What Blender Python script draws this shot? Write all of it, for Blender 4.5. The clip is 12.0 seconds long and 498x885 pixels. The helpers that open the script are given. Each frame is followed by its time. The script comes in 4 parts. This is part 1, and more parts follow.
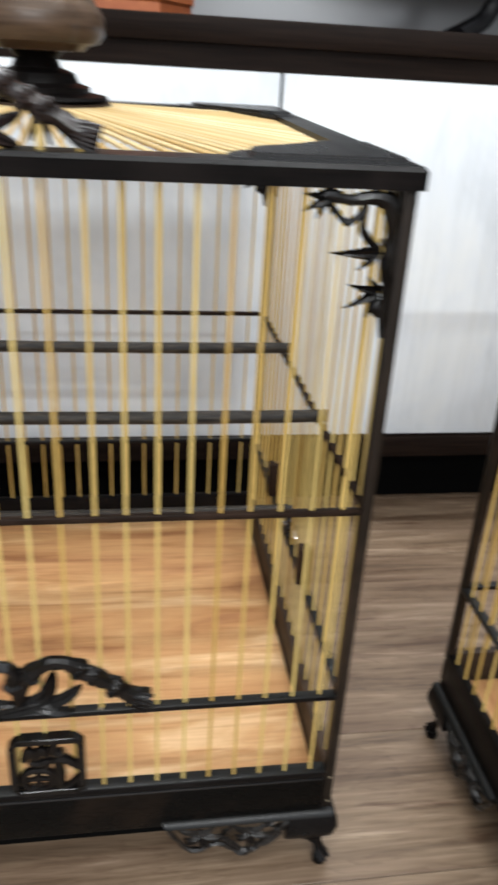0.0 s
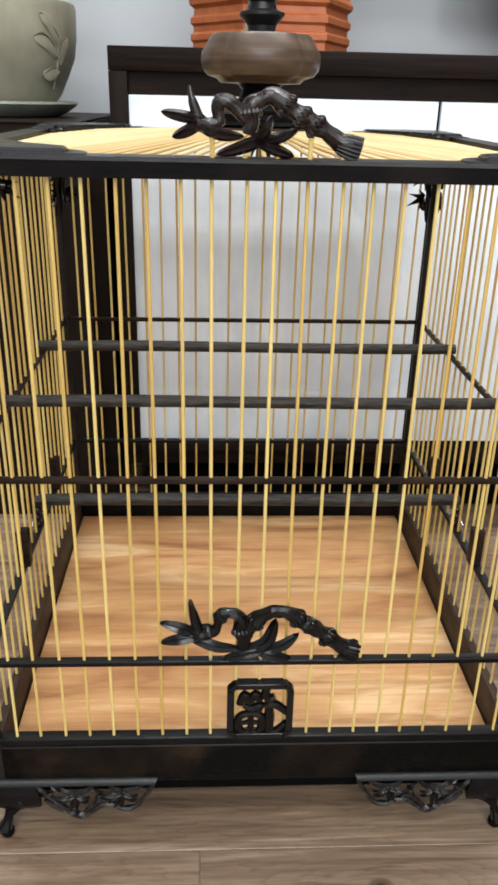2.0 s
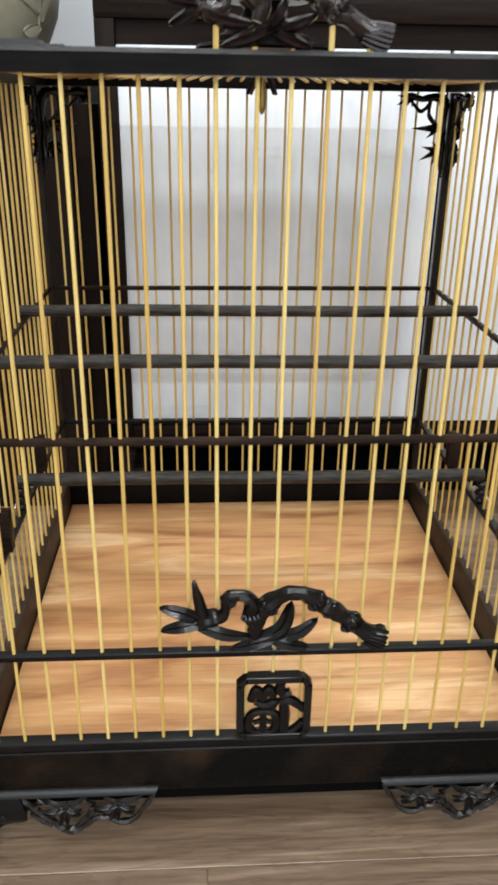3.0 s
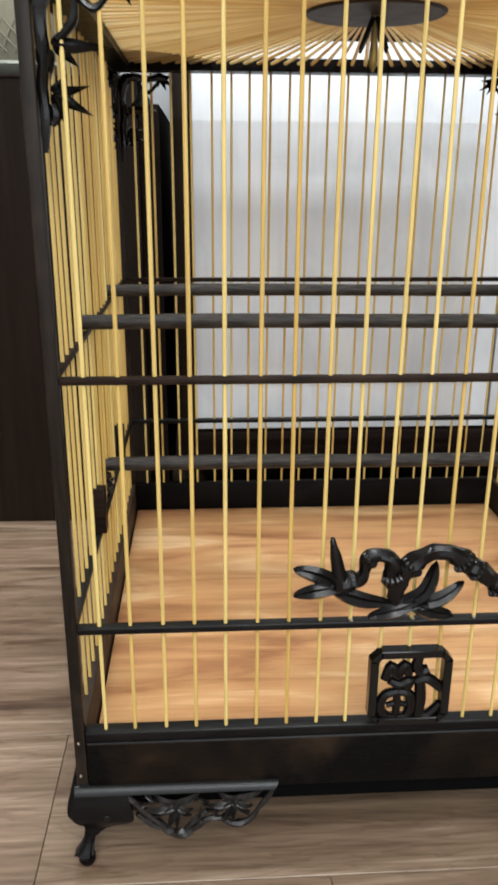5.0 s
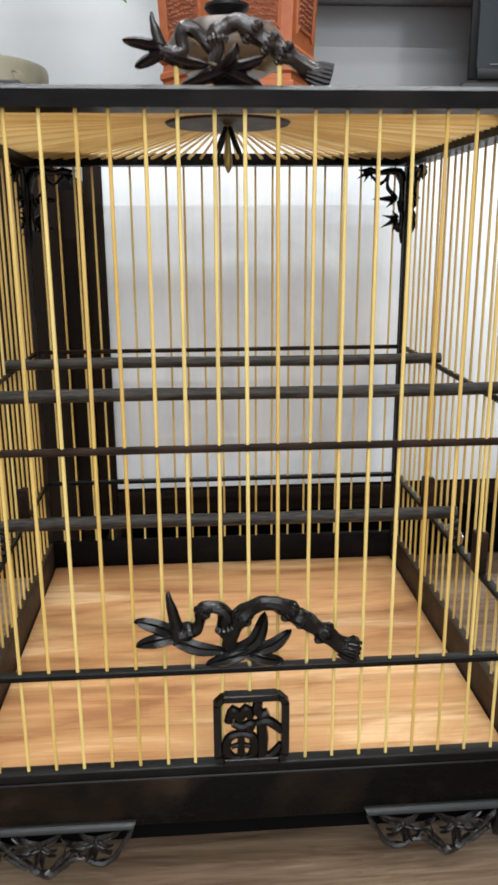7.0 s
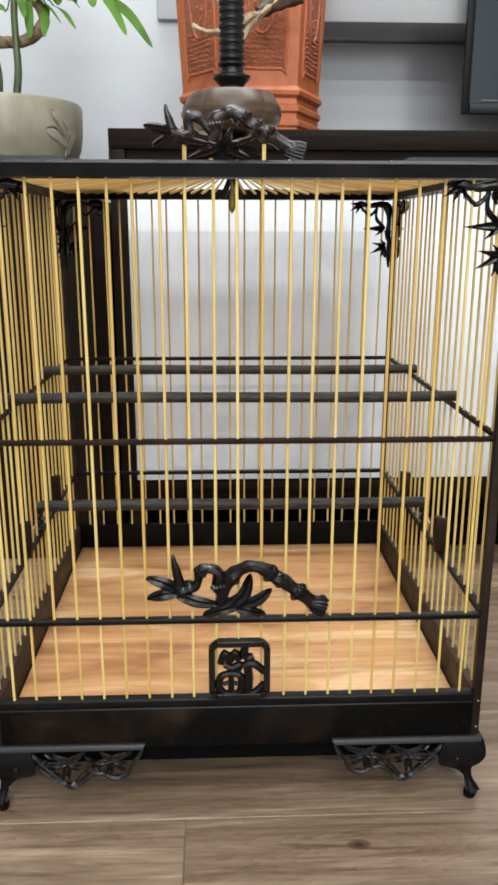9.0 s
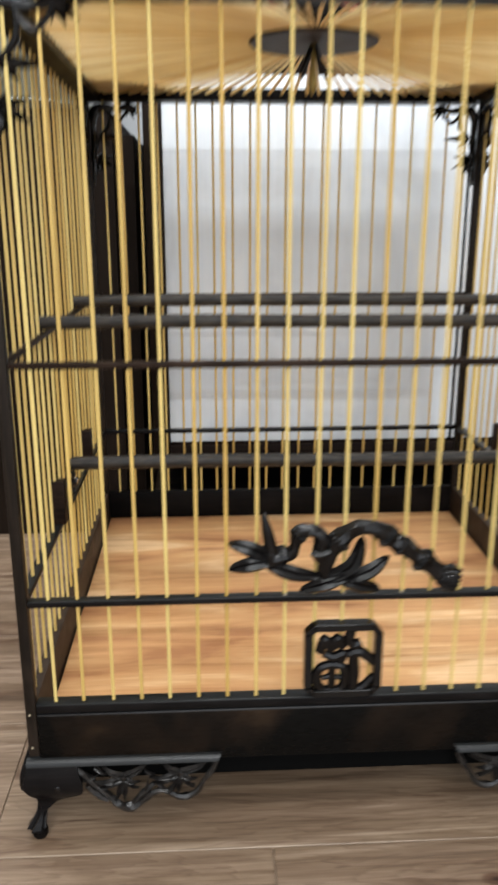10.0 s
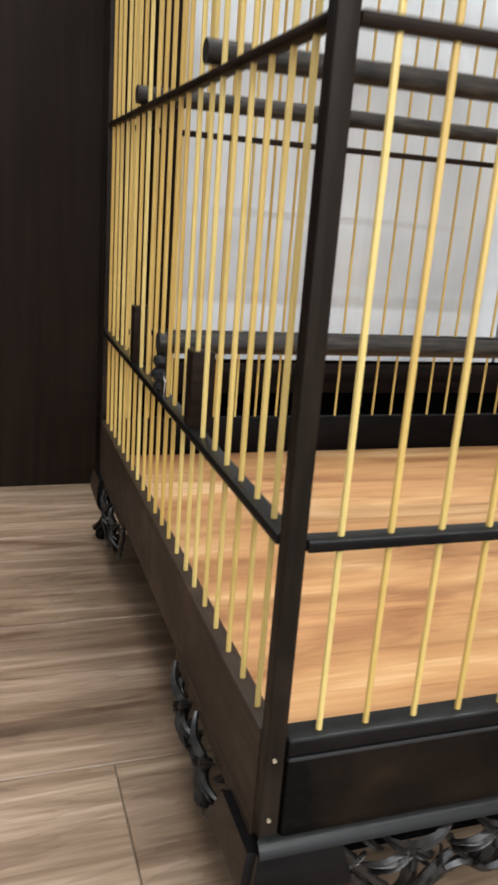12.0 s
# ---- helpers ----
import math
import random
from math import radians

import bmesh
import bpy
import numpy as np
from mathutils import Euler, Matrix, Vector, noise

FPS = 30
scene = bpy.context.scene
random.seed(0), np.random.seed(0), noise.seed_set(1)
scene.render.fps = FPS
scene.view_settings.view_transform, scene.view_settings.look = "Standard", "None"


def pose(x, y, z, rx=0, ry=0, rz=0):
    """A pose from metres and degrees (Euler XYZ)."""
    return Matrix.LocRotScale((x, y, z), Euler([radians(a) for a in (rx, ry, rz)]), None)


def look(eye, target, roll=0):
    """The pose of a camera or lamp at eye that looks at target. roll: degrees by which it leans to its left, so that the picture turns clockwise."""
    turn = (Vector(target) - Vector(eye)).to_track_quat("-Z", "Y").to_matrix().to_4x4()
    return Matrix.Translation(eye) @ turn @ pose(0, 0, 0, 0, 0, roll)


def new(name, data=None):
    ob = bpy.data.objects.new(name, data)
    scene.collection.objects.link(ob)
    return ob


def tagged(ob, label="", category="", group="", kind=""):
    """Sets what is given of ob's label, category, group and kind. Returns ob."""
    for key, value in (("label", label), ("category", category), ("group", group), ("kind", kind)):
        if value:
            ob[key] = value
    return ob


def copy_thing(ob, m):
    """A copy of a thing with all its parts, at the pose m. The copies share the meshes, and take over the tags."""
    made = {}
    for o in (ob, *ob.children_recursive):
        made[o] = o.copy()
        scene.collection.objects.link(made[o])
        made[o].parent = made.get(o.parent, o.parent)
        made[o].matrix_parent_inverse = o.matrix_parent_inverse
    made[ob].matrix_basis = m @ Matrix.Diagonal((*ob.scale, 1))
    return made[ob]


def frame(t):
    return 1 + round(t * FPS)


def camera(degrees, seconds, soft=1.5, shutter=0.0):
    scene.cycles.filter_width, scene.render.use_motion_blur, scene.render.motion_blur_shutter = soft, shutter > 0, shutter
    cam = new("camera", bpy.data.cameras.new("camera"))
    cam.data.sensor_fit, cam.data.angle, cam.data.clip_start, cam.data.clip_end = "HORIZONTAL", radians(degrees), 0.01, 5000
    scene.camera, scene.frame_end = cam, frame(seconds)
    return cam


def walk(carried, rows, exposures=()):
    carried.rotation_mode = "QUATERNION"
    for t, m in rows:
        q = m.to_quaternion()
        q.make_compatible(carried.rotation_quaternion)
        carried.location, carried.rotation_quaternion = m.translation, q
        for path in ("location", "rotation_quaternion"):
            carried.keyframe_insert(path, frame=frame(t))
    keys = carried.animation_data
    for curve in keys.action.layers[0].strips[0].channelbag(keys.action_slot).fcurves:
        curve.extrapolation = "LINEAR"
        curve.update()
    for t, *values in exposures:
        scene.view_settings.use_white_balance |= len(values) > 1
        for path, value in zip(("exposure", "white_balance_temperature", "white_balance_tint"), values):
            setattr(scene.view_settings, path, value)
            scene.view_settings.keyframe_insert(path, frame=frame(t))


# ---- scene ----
cam = camera(35.2, 12.0, soft=2.9, shutter=0.6)
PATH = [
    (0, (0.057, -0.382, 0.555), (0.357, 1.389, -0.331), 3.5),
    (0.2, (0.033, -0.388, 0.551), (0.272, 1.407, -0.301), 3.3),
    (0.5, (0.007, -0.387, 0.543), (0.194, 1.422, -0.29), 3.3),
    (1, (-0.01, -0.407, 0.54), (0.123, 1.408, -0.289), 2.5),
    (1.5, (-0.032, -0.45, 0.544), (0.063, 1.372, -0.275), 1.7),
    (2, (-0.036, -0.449, 0.543), (0.06, 1.377, -0.268), 1.4),
    (2.5, (-0.035, -0.426, 0.511), (0.065, 1.403, -0.291), 1.0),
    (3, (-0.044, -0.399, 0.489), (0.074, 1.432, -0.307), 0.9),
    (3.5, (-0.072, -0.387, 0.458), (0.078, 1.453, -0.313), 1.3),
    (3.7, (-0.079, -0.373, 0.444), (0.053, 1.462, -0.34), 1.3),
    (5.3, (-0.122, -0.392, 0.416), (-0.005, 1.509, -0.194), 0.3),
    (5.5, (-0.118, -0.395, 0.416), (0.01, 1.513, -0.168), 0.6),
    (6, (-0.084, -0.398, 0.411), (0.036, 1.523, -0.133), -0.3),
    (6.5, (-0.044, -0.414, 0.42), (0.084, 1.512, -0.101), -0.6),
    (6.7, (-0.031, -0.424, 0.43), (0.109, 1.5, -0.097), -0.4),
    (8.3, (-0.037, -0.517, 0.45), (0.068, 1.414, -0.058), 0.3),
    (8.5, (-0.032, -0.531, 0.45), (0.058, 1.401, -0.059), 0.2),
    (9, (-0.015, -0.557, 0.465), (0.064, 1.373, -0.055), 0.1),
    (9.5, (-0.035, -0.529, 0.452), (0.062, 1.394, -0.089), 0.2),
    (10, (-0.082, -0.431, 0.395), (0.023, 1.487, -0.161), -0.0),
    (10.5, (-0.131, -0.345, 0.323), (0.03, 1.561, -0.262), 0.5),
    (11, (-0.2, -0.287, 0.31), (0.132, 1.59, -0.295), 1.5),
    (11.5, (-0.265, -0.234, 0.293), (0.286, 1.597, -0.293), 4.1),
    (12, (-0.283, -0.199, 0.267), (0.348, 1.61, -0.305), 4.4),
]
walk(cam, [(t, look(eye, target, roll)) for t, eye, target, roll in PATH], exposures=[(0.0, -0.14), (0.8, -0.08), (2.0, -0.02), (10.0, 0.0), (10.5, 0.12), (11.2, 0.16), (12.0, 0.18)])

# ---- light ----
world = bpy.data.worlds.new("room_world")
scene.world = world
world.use_nodes = True
world.node_tree.nodes["Background"].inputs[0].default_value = (0.75, 0.82, 1.0, 1)
world.node_tree.nodes["Background"].inputs[1].default_value = 0.25


def ceiling_lamp(x, y, sx, sy, watts, colour=(0.955, 0.985, 1.0)):
    data = bpy.data.lights.new("ceiling_lamp", "AREA")
    data.shape, data.size, data.size_y, data.energy, data.color = "RECTANGLE", sx, sy, watts, colour
    ob = new("ceiling_lamp", data)
    ob.matrix_world = pose(x, y, 2.62)
    return ob


ceiling_lamp(0.15, 0.5, 1.8, 0.3, 60)
ceiling_lamp(0.3, -1.1, 2.4, 0.4, 38)
ceiling_lamp(-0.1, -2.2, 2.4, 0.4, 46)
ceiling_lamp(0.1, -3.4, 2.0, 0.12, 124)
# added cool fill lamp behind the camera, in an invented wall opening
fill_lamp = ceiling_lamp(0.2, -4.58, 4.4, 2.2, 92, (0.9, 0.95, 1.0))
fill_lamp.name = "window_daylight"
fill_lamp.matrix_world = pose(0.2, -4.58, 1.35, 90)


# ---- materials ----
def material(name, colour, rough=0.5, metal=0.0, coat=0.0, spec=0.5):
    m = bpy.data.materials.new(name)
    m.use_nodes = True
    b = m.node_tree.nodes["Principled BSDF"]
    b.inputs["Base Color"].default_value = (*colour, 1)
    b.inputs["Roughness"].default_value = rough
    b.inputs["Metallic"].default_value = metal
    b.inputs["Coat Weight"].default_value = coat
    b.inputs["Coat Roughness"].default_value = 0.12
    b.inputs["Specular IOR Level"].default_value = spec
    return m


def node(m, kind, **sets):
    n = m.node_tree.nodes.new(kind)
    for k, v in sets.items():
        n.inputs[k].default_value = v
    return n


def link(m, a, b):
    m.node_tree.links.new(a, b)


def ramp(m, source, stops):
    r = m.node_tree.nodes.new("ShaderNodeValToRGB")
    e = r.color_ramp.elements
    while len(e) < len(stops):
        e.new(0.5)
    for el, (p, c) in zip(e, stops):
        el.position, el.color = p, (*c, 1)
    link(m, source, r.inputs[0])
    return r.outputs[0]


def mapped(m, scale, coord="Object", shift=False):
    """Object coordinates, stretched; shift moves them by each object's own random number."""
    tc = m.node_tree.nodes.new("ShaderNodeTexCoord")
    mp = m.node_tree.nodes.new("ShaderNodeMapping")
    mp.inputs["Scale"].default_value = scale
    link(m, tc.outputs[coord], mp.inputs["Vector"])
    if shift:
        oi = m.node_tree.nodes.new("ShaderNodeObjectInfo")
        mul = node(m, "ShaderNodeMath")
        mul.operation = "MULTIPLY"
        mul.inputs[1].default_value = 37.0
        link(m, oi.outputs["Random"], mul.inputs[0])
        cx = m.node_tree.nodes.new("ShaderNodeCombineXYZ")
        for a in range(3):
            link(m, mul.outputs[0], cx.inputs[a])
        link(m, cx.outputs[0], mp.inputs["Location"])
    return mp.outputs[0]


def noise_of(m, vec, scale, detail=4.0, rough=0.55, distort=0.0):
    n = node(m, "ShaderNodeTexNoise", Scale=scale, Detail=detail, Roughness=rough, Distortion=distort)
    link(m, vec, n.inputs["Vector"])
    return n.outputs["Fac"]


def bump(m, source, strength, distance):
    b = node(m, "ShaderNodeBump", Strength=strength, Distance=distance)
    link(m, source, b.inputs["Height"])
    link(m, b.outputs[0], m.node_tree.nodes["Principled BSDF"].inputs["Normal"])


def mix(m, kind, fac, a, b):
    n = m.node_tree.nodes.new("ShaderNodeMix")
    n.data_type, n.blend_type = "RGBA", kind
    if isinstance(fac, float):
        n.inputs[0].default_value = fac
    else:
        link(m, fac, n.inputs[0])
    for s, v in ((n.inputs[6], a), (n.inputs[7], b)):
        if isinstance(v, tuple):
            s.default_value = (*v, 1)
        else:
            link(m, v, s)
    return n.outputs[2]


def base(m, out):
    link(m, out, m.node_tree.nodes["Principled BSDF"].inputs["Base Color"])


def roughness(m, source, lo, hi):
    r = m.node_tree.nodes.new("ShaderNodeMapRange")
    r.inputs[3].default_value, r.inputs[4].default_value = lo, hi
    link(m, source, r.inputs[0])
    link(m, r.outputs[0], m.node_tree.nodes["Principled BSDF"].inputs["Roughness"])


def dark_wood(name, lo, hi, rough, axis, spec=0.05):
    m = material(name, lo, rough, coat=0.0, spec=spec)
    st = [60.0, 60.0, 60.0]
    st[axis] = 5.0
    grain = noise_of(m, mapped(m, st), 6.0, 6)
    patch = noise_of(m, mapped(m, (9, 9, 9)), 2.0, 3)
    c = ramp(m, grain, [(0.3, lo), (0.75, hi)])
    base(m, mix(m, "MIX", ramp(m, patch, [(0.5, (0, 0, 0)), (0.72, (0.7, 0.7, 0.7))]), c, tuple(min(1, v * 1.9) for v in hi)))
    roughness(m, noise_of(m, mapped(m, (30, 30, 30)), 3.0, 4), rough - 0.1, rough + 0.14)
    bump(m, grain, 0.12, 0.001)
    return m


EBONY = dark_wood("ebony", (0.0025, 0.0023, 0.0023), (0.0065, 0.005, 0.0046), 0.33, 0)
EBONY_UP = dark_wood("ebony_upright", (0.0075, 0.0056, 0.0042), (0.018, 0.0125, 0.009), 0.42, 2, 0.12)
EBONY_GLOSS = dark_wood("polished_ebony", (0.0025, 0.0023, 0.0026), (0.007, 0.006, 0.006), 0.3, 0)
EBONY_GLOSS.node_tree.nodes["Principled BSDF"].inputs["Specular IOR Level"].default_value = 0.1
TOPWOOD = material("polished_top_wood", (0.005, 0.005, 0.0055), 0.3, spec=0.45)
roughness(TOPWOOD, noise_of(TOPWOOD, mapped(TOPWOOD, (5, 24, 24)), 2.0, 2), 0.16, 0.42)
# glossier wood for upward faces; their slate reflection is lifted into the base colour
MOULD = material("moulding_sheen", (0.0085, 0.0088, 0.0088), 0.3, spec=0.24)
roughness(MOULD, noise_of(MOULD, mapped(MOULD, (8, 60, 60)), 3.0, 3), 0.2, 0.45)
# brown side wood, its colour raised to stand for light from the left
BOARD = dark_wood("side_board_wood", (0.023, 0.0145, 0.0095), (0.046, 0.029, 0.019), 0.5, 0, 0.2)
RAIL = dark_wood("brown_rail_wood", (0.007, 0.005, 0.004), (0.026, 0.0155, 0.011), 0.34, 0)
DRAWER = material("drawer_wood", (0.004, 0.0035, 0.003), 0.26, spec=0.07)
# reddish patches: wear, plus warm blurred reflections painted into the colour
dp = noise_of(DRAWER, mapped(DRAWER, (16, 1, 14)), 1.0, 3, 0.5, 0.4)
base(DRAWER, ramp(DRAWER, dp, [(0.48, (0.0026, 0.0024, 0.0022)), (0.60, (0.010, 0.0065, 0.0045)), (0.68, (0.030, 0.018, 0.010))]))
roughness(DRAWER, noise_of(DRAWER, mapped(DRAWER, (30, 30, 90)), 3.0, 4), 0.2, 0.36)
CARVED = material("carved_ebony", (0.003, 0.0026, 0.0026), 0.24, coat=0.0, spec=0.27)
n_ = noise_of(CARVED, mapped(CARVED, (1, 1, 1)), 420.0, 4)
roughness(CARVED, n_, 0.10, 0.26)
bump(CARVED, noise_of(CARVED, mapped(CARVED, (1, 1, 1)), 900.0, 3), 0.15, 0.0006)
# foot carving: grey highlights put into the ebony's colour
HIGHLIT = material("highlit_carved_ebony", (0.010, 0.009, 0.009), 0.34, spec=0.42)
base(HIGHLIT, ramp(HIGHLIT, noise_of(HIGHLIT, mapped(HIGHLIT, (1, 1, 1)), 260.0, 4), [(0.38, (0.0035, 0.003, 0.003)), (0.7, (0.022, 0.019, 0.017))]))
bump(HIGHLIT, noise_of(HIGHLIT, mapped(HIGHLIT, (1, 1, 1)), 700.0, 3), 0.2, 0.0006)
CARVED_BROWN = material("carved_rosewood", (0.022, 0.014, 0.013), 0.22, coat=0.0, spec=0.4)
base(CARVED_BROWN, ramp(CARVED_BROWN, noise_of(CARVED_BROWN, mapped(CARVED_BROWN, (1, 1, 1)), 160.0, 4), [(0.35, (0.006, 0.0038, 0.0035)), (0.75, (0.022, 0.013, 0.011))]))
bump(CARVED_BROWN, noise_of(CARVED_BROWN, mapped(CARVED_BROWN, (1, 1, 1)), 900.0, 3), 0.15, 0.0006)

PERCH = material("perch_wood", (0.03, 0.028, 0.026), 0.5, spec=0.25)
pg = noise_of(PERCH, mapped(PERCH, (14, 120, 120)), 5.0, 5)
base(PERCH, ramp(PERCH, pg, [(0.32, (0.007, 0.006, 0.0055)), (0.5, (0.022, 0.019, 0.016)), (0.72, (0.060, 0.048, 0.037))]))
roughness(PERCH, pg, 0.36, 0.6)
bump(PERCH, pg, 0.45, 0.001)


def bamboo(name, lo, hi, coord_axis, through_light=0.15):
    m = material(name, lo, 0.38, coat=0.15)
    st = [400.0, 400.0, 400.0]
    st[coord_axis] = 12.0
    g = noise_of(m, mapped(m, st, shift=True), 1.5, 3)
    oi = m.node_tree.nodes.new("ShaderNodeObjectInfo")
    c = ramp(m, oi.outputs["Random"], [(0.0, lo), (0.55, tuple((a + b) / 2 for a, b in zip(lo, hi))), (1.0, hi)])
    c = mix(m, "MULTIPLY", 0.55, c, ramp(m, g, [(0.25, (0.55, 0.5, 0.42)), (0.7, (1, 1, 1))]))
    base(m, c)
    thin = node(m, "ShaderNodeBsdfTranslucent")
    link(m, c, thin.inputs["Color"])
    both = node(m, "ShaderNodeMixShader", Fac=through_light)
    link(m, m.node_tree.nodes["Principled BSDF"].outputs[0], both.inputs[1])
    link(m, thin.outputs[0], both.inputs[2])
    link(m, both.outputs[0], m.node_tree.nodes["Material Output"].inputs["Surface"])
    return m


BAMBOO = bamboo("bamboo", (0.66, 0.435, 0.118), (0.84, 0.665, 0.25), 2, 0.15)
# paler copy for the roof: light bounced from below put into the colour
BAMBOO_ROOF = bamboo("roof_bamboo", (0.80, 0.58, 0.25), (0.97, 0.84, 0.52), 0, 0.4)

TRAY = material("tray_wood", (0.5, 0.27, 0.12), 0.5, spec=0.25)
v1 = mapped(TRAY, (2.9, 15.0, 3.0))
g1 = noise_of(TRAY, v1, 1.6, 5, 0.52, 0.9)
g2 = noise_of(TRAY, mapped(TRAY, (10, 260, 10)), 1.5, 4)
g3 = noise_of(TRAY, mapped(TRAY, (4, 9, 4)), 1.2, 2)
tc_ = ramp(TRAY, g1, [(0.35, (0.45, 0.222, 0.103)), (0.45, (0.61, 0.337, 0.154)), (0.55, (0.67, 0.397, 0.187)), (0.65, (0.84, 0.58, 0.33))])
tc_ = mix(TRAY, "MULTIPLY", 0.42, tc_, ramp(TRAY, g2, [(0.3, (0.72, 0.62, 0.55)), (0.62, (1, 1, 1))]))
g4 = noise_of(TRAY, mapped(TRAY, (3.2, 52, 3)), 1.3, 5, 0.6, 1.1)
tc_ = mix(TRAY, "MULTIPLY", 0.62, tc_, ramp(TRAY, g4, [(0.36, (0.66, 0.54, 0.44)), (0.46, (0.93, 0.89, 0.85)), (0.58, (0.95, 0.92, 0.88)), (0.66, (1.14, 1.15, 1.16))]))
base(TRAY, mix(TRAY, "MULTIPLY", 0.6, tc_, ramp(TRAY, g3, [(0.35, (0.8, 0.74, 0.67)), (0.65, (1, 1, 1))])))
bump(TRAY, g2, 0.1, 0.001)

FLOOR = material("floor_plank_wood", (0.2, 0.15, 0.11), 0.42)
f0 = noise_of(FLOOR, mapped(FLOOR, (1.6, 10.0, 1.0), shift=True), 1.5, 5, 0.55, 0.4)
gq = FLOOR.node_tree.nodes.new("ShaderNodeNewGeometry")
ks = node(FLOOR, "ShaderNodeMapping", Location=(-0.093 * 9, 0.048 * 26, 0), Scale=(9, 26, 0))
link(FLOOR, gq.outputs["Position"], ks.inputs["Vector"])
kd = FLOOR.node_tree.nodes.new("ShaderNodeVectorMath")
kd.operation = "LENGTH"
link(FLOOR, ks.outputs[0], kd.inputs[0])
kr = FLOOR.node_tree.nodes.new("ShaderNodeMapRange")
kr.interpolation_type = "SMOOTHSTEP"
kr.inputs[3].default_value, kr.inputs[4].default_value = 0.3, 0.0
link(FLOOR, kd.outputs["Value"], kr.inputs[0])
eye_ = node(FLOOR, "ShaderNodeMath")
eye_.operation = "ADD"
link(FLOOR, f0, eye_.inputs[0])
link(FLOOR, kr.outputs[0], eye_.inputs[1])
rings = node(FLOOR, "ShaderNodeMath")
rings.operation, rings.inputs[1].default_value = "MULTIPLY", 17.0
link(FLOOR, eye_.outputs[0], rings.inputs[0])
saw = node(FLOOR, "ShaderNodeMath")
saw.operation = "FRACT"
link(FLOOR, rings.outputs[0], saw.inputs[0])
w1 = noise_of(FLOOR, mapped(FLOOR, (2.2, 34.0, 1.0), shift=True), 1.5, 8, 0.66, 0.8)
w2 = noise_of(FLOOR, mapped(FLOOR, (11, 230, 9), shift=True), 1.3, 5)
w3 = noise_of(FLOOR, mapped(FLOOR, (2.4, 9, 2), shift=True), 1.8, 4)
w4 = noise_of(FLOOR, mapped(FLOOR, (3.0, 30, 2), shift=True), 1.4, 5, 0.6, 1.2)
oi_ = FLOOR.node_tree.nodes.new("ShaderNodeObjectInfo")
fc = ramp(FLOOR, w1, [(0.32, (0.135, 0.094, 0.063)), (0.46, (0.24, 0.174, 0.12)), (0.54, (0.285, 0.212, 0.15)), (0.66, (0.41, 0.32, 0.24))])
fc = mix(FLOOR, "MULTIPLY", 0.4, fc, ramp(FLOOR, saw.outputs[0], [(0.0, (1, 1, 1)), (0.72, (0.82, 0.78, 0.76)), (0.93, (0.50, 0.43, 0.40)), (1.0, (1, 1, 1))]))
fc = mix(FLOOR, "MULTIPLY", 0.7, fc, ramp(FLOOR, w2, [(0.3, (0.58, 0.52, 0.48)), (0.62, (1, 1, 1))]))
fc = mix(FLOOR, "MULTIPLY", 0.55, fc, ramp(FLOOR, w3, [(0.36, (0.66, 0.60, 0.60)), (0.6, (1, 1, 1))]))
fc = mix(FLOOR, "MULTIPLY", 0.75, fc, ramp(FLOOR, w4, [(0.55, (1, 1, 1)), (0.66, (0.48, 0.38, 0.34))]))
# one knot with its swirl
gp = FLOOR.node_tree.nodes.new("ShaderNodeNewGeometry")
kv = node(FLOOR, "ShaderNodeMapping", Location=(-0.093 * 60, 0.048 * 105, 0), Scale=(60, 105, 0))
link(FLOOR, gp.outputs["Position"], kv.inputs["Vector"])
kl = FLOOR.node_tree.nodes.new("ShaderNodeVectorMath")
kl.operation = "LENGTH"
link(FLOOR, kv.outputs[0], kl.inputs[0])
ka = node(FLOOR, "ShaderNodeMath")
ka.operation = "ADD"
link(FLOOR, kl.outputs["Value"], ka.inputs[0])
link(FLOOR, w3, ka.inputs[1])
fc = mix(FLOOR, "MULTIPLY", 1.0, fc, ramp(FLOOR, ka.outputs[0], [(0.46, (0.20, 0.14, 0.12)), (0.60, (0.48, 0.38, 0.35)), (0.78, (0.55, 0.45, 0.41)), (1.0, (1, 1, 1))]))
base(FLOOR, mix(FLOOR, "MULTIPLY", 0.6, fc, ramp(FLOOR, oi_.outputs["Random"], [(0, (0.74, 0.66, 0.62)), (0.5, (0.9, 0.85, 0.78)), (1, (1, 0.97, 0.9))])))
roughness(FLOOR, w2, 0.34, 0.52)
bump(FLOOR, w2, 0.08, 0.001)
GROUT = material("floor_joint", (0.27, 0.21, 0.155), 0.8)

GLASS_DOOR = material("white_back_painted_glass", (0.77, 0.82, 0.87), 0.2, coat=0.0, spec=0.2)
gd = noise_of(GLASS_DOOR, mapped(GLASS_DOOR, (7, 1, 4)), 1.6, 4, 0.6, 0.6)
gs = noise_of(GLASS_DOOR, mapped(GLASS_DOOR, (70, 1, 3)), 1.5, 3)
base(GLASS_DOOR, mix(GLASS_DOOR, "MULTIPLY", 0.6, ramp(GLASS_DOOR, gd, [(0.36, (0.67, 0.72, 0.775)), (0.5, (0.745, 0.795, 0.85)), (0.64, (0.80, 0.84, 0.87))]), ramp(GLASS_DOOR, gs, [(0.35, (0.92, 0.92, 0.91)), (0.6, (1, 1, 1))])))
roughness(GLASS_DOOR, gd, 0.22, 0.42)
LAMINATE = material("dark_brown_laminate", (0.022, 0.013, 0.010), 0.4, spec=0.05)
lg = noise_of(LAMINATE, mapped(LAMINATE, (6, 160, 160)), 2.0, 4)
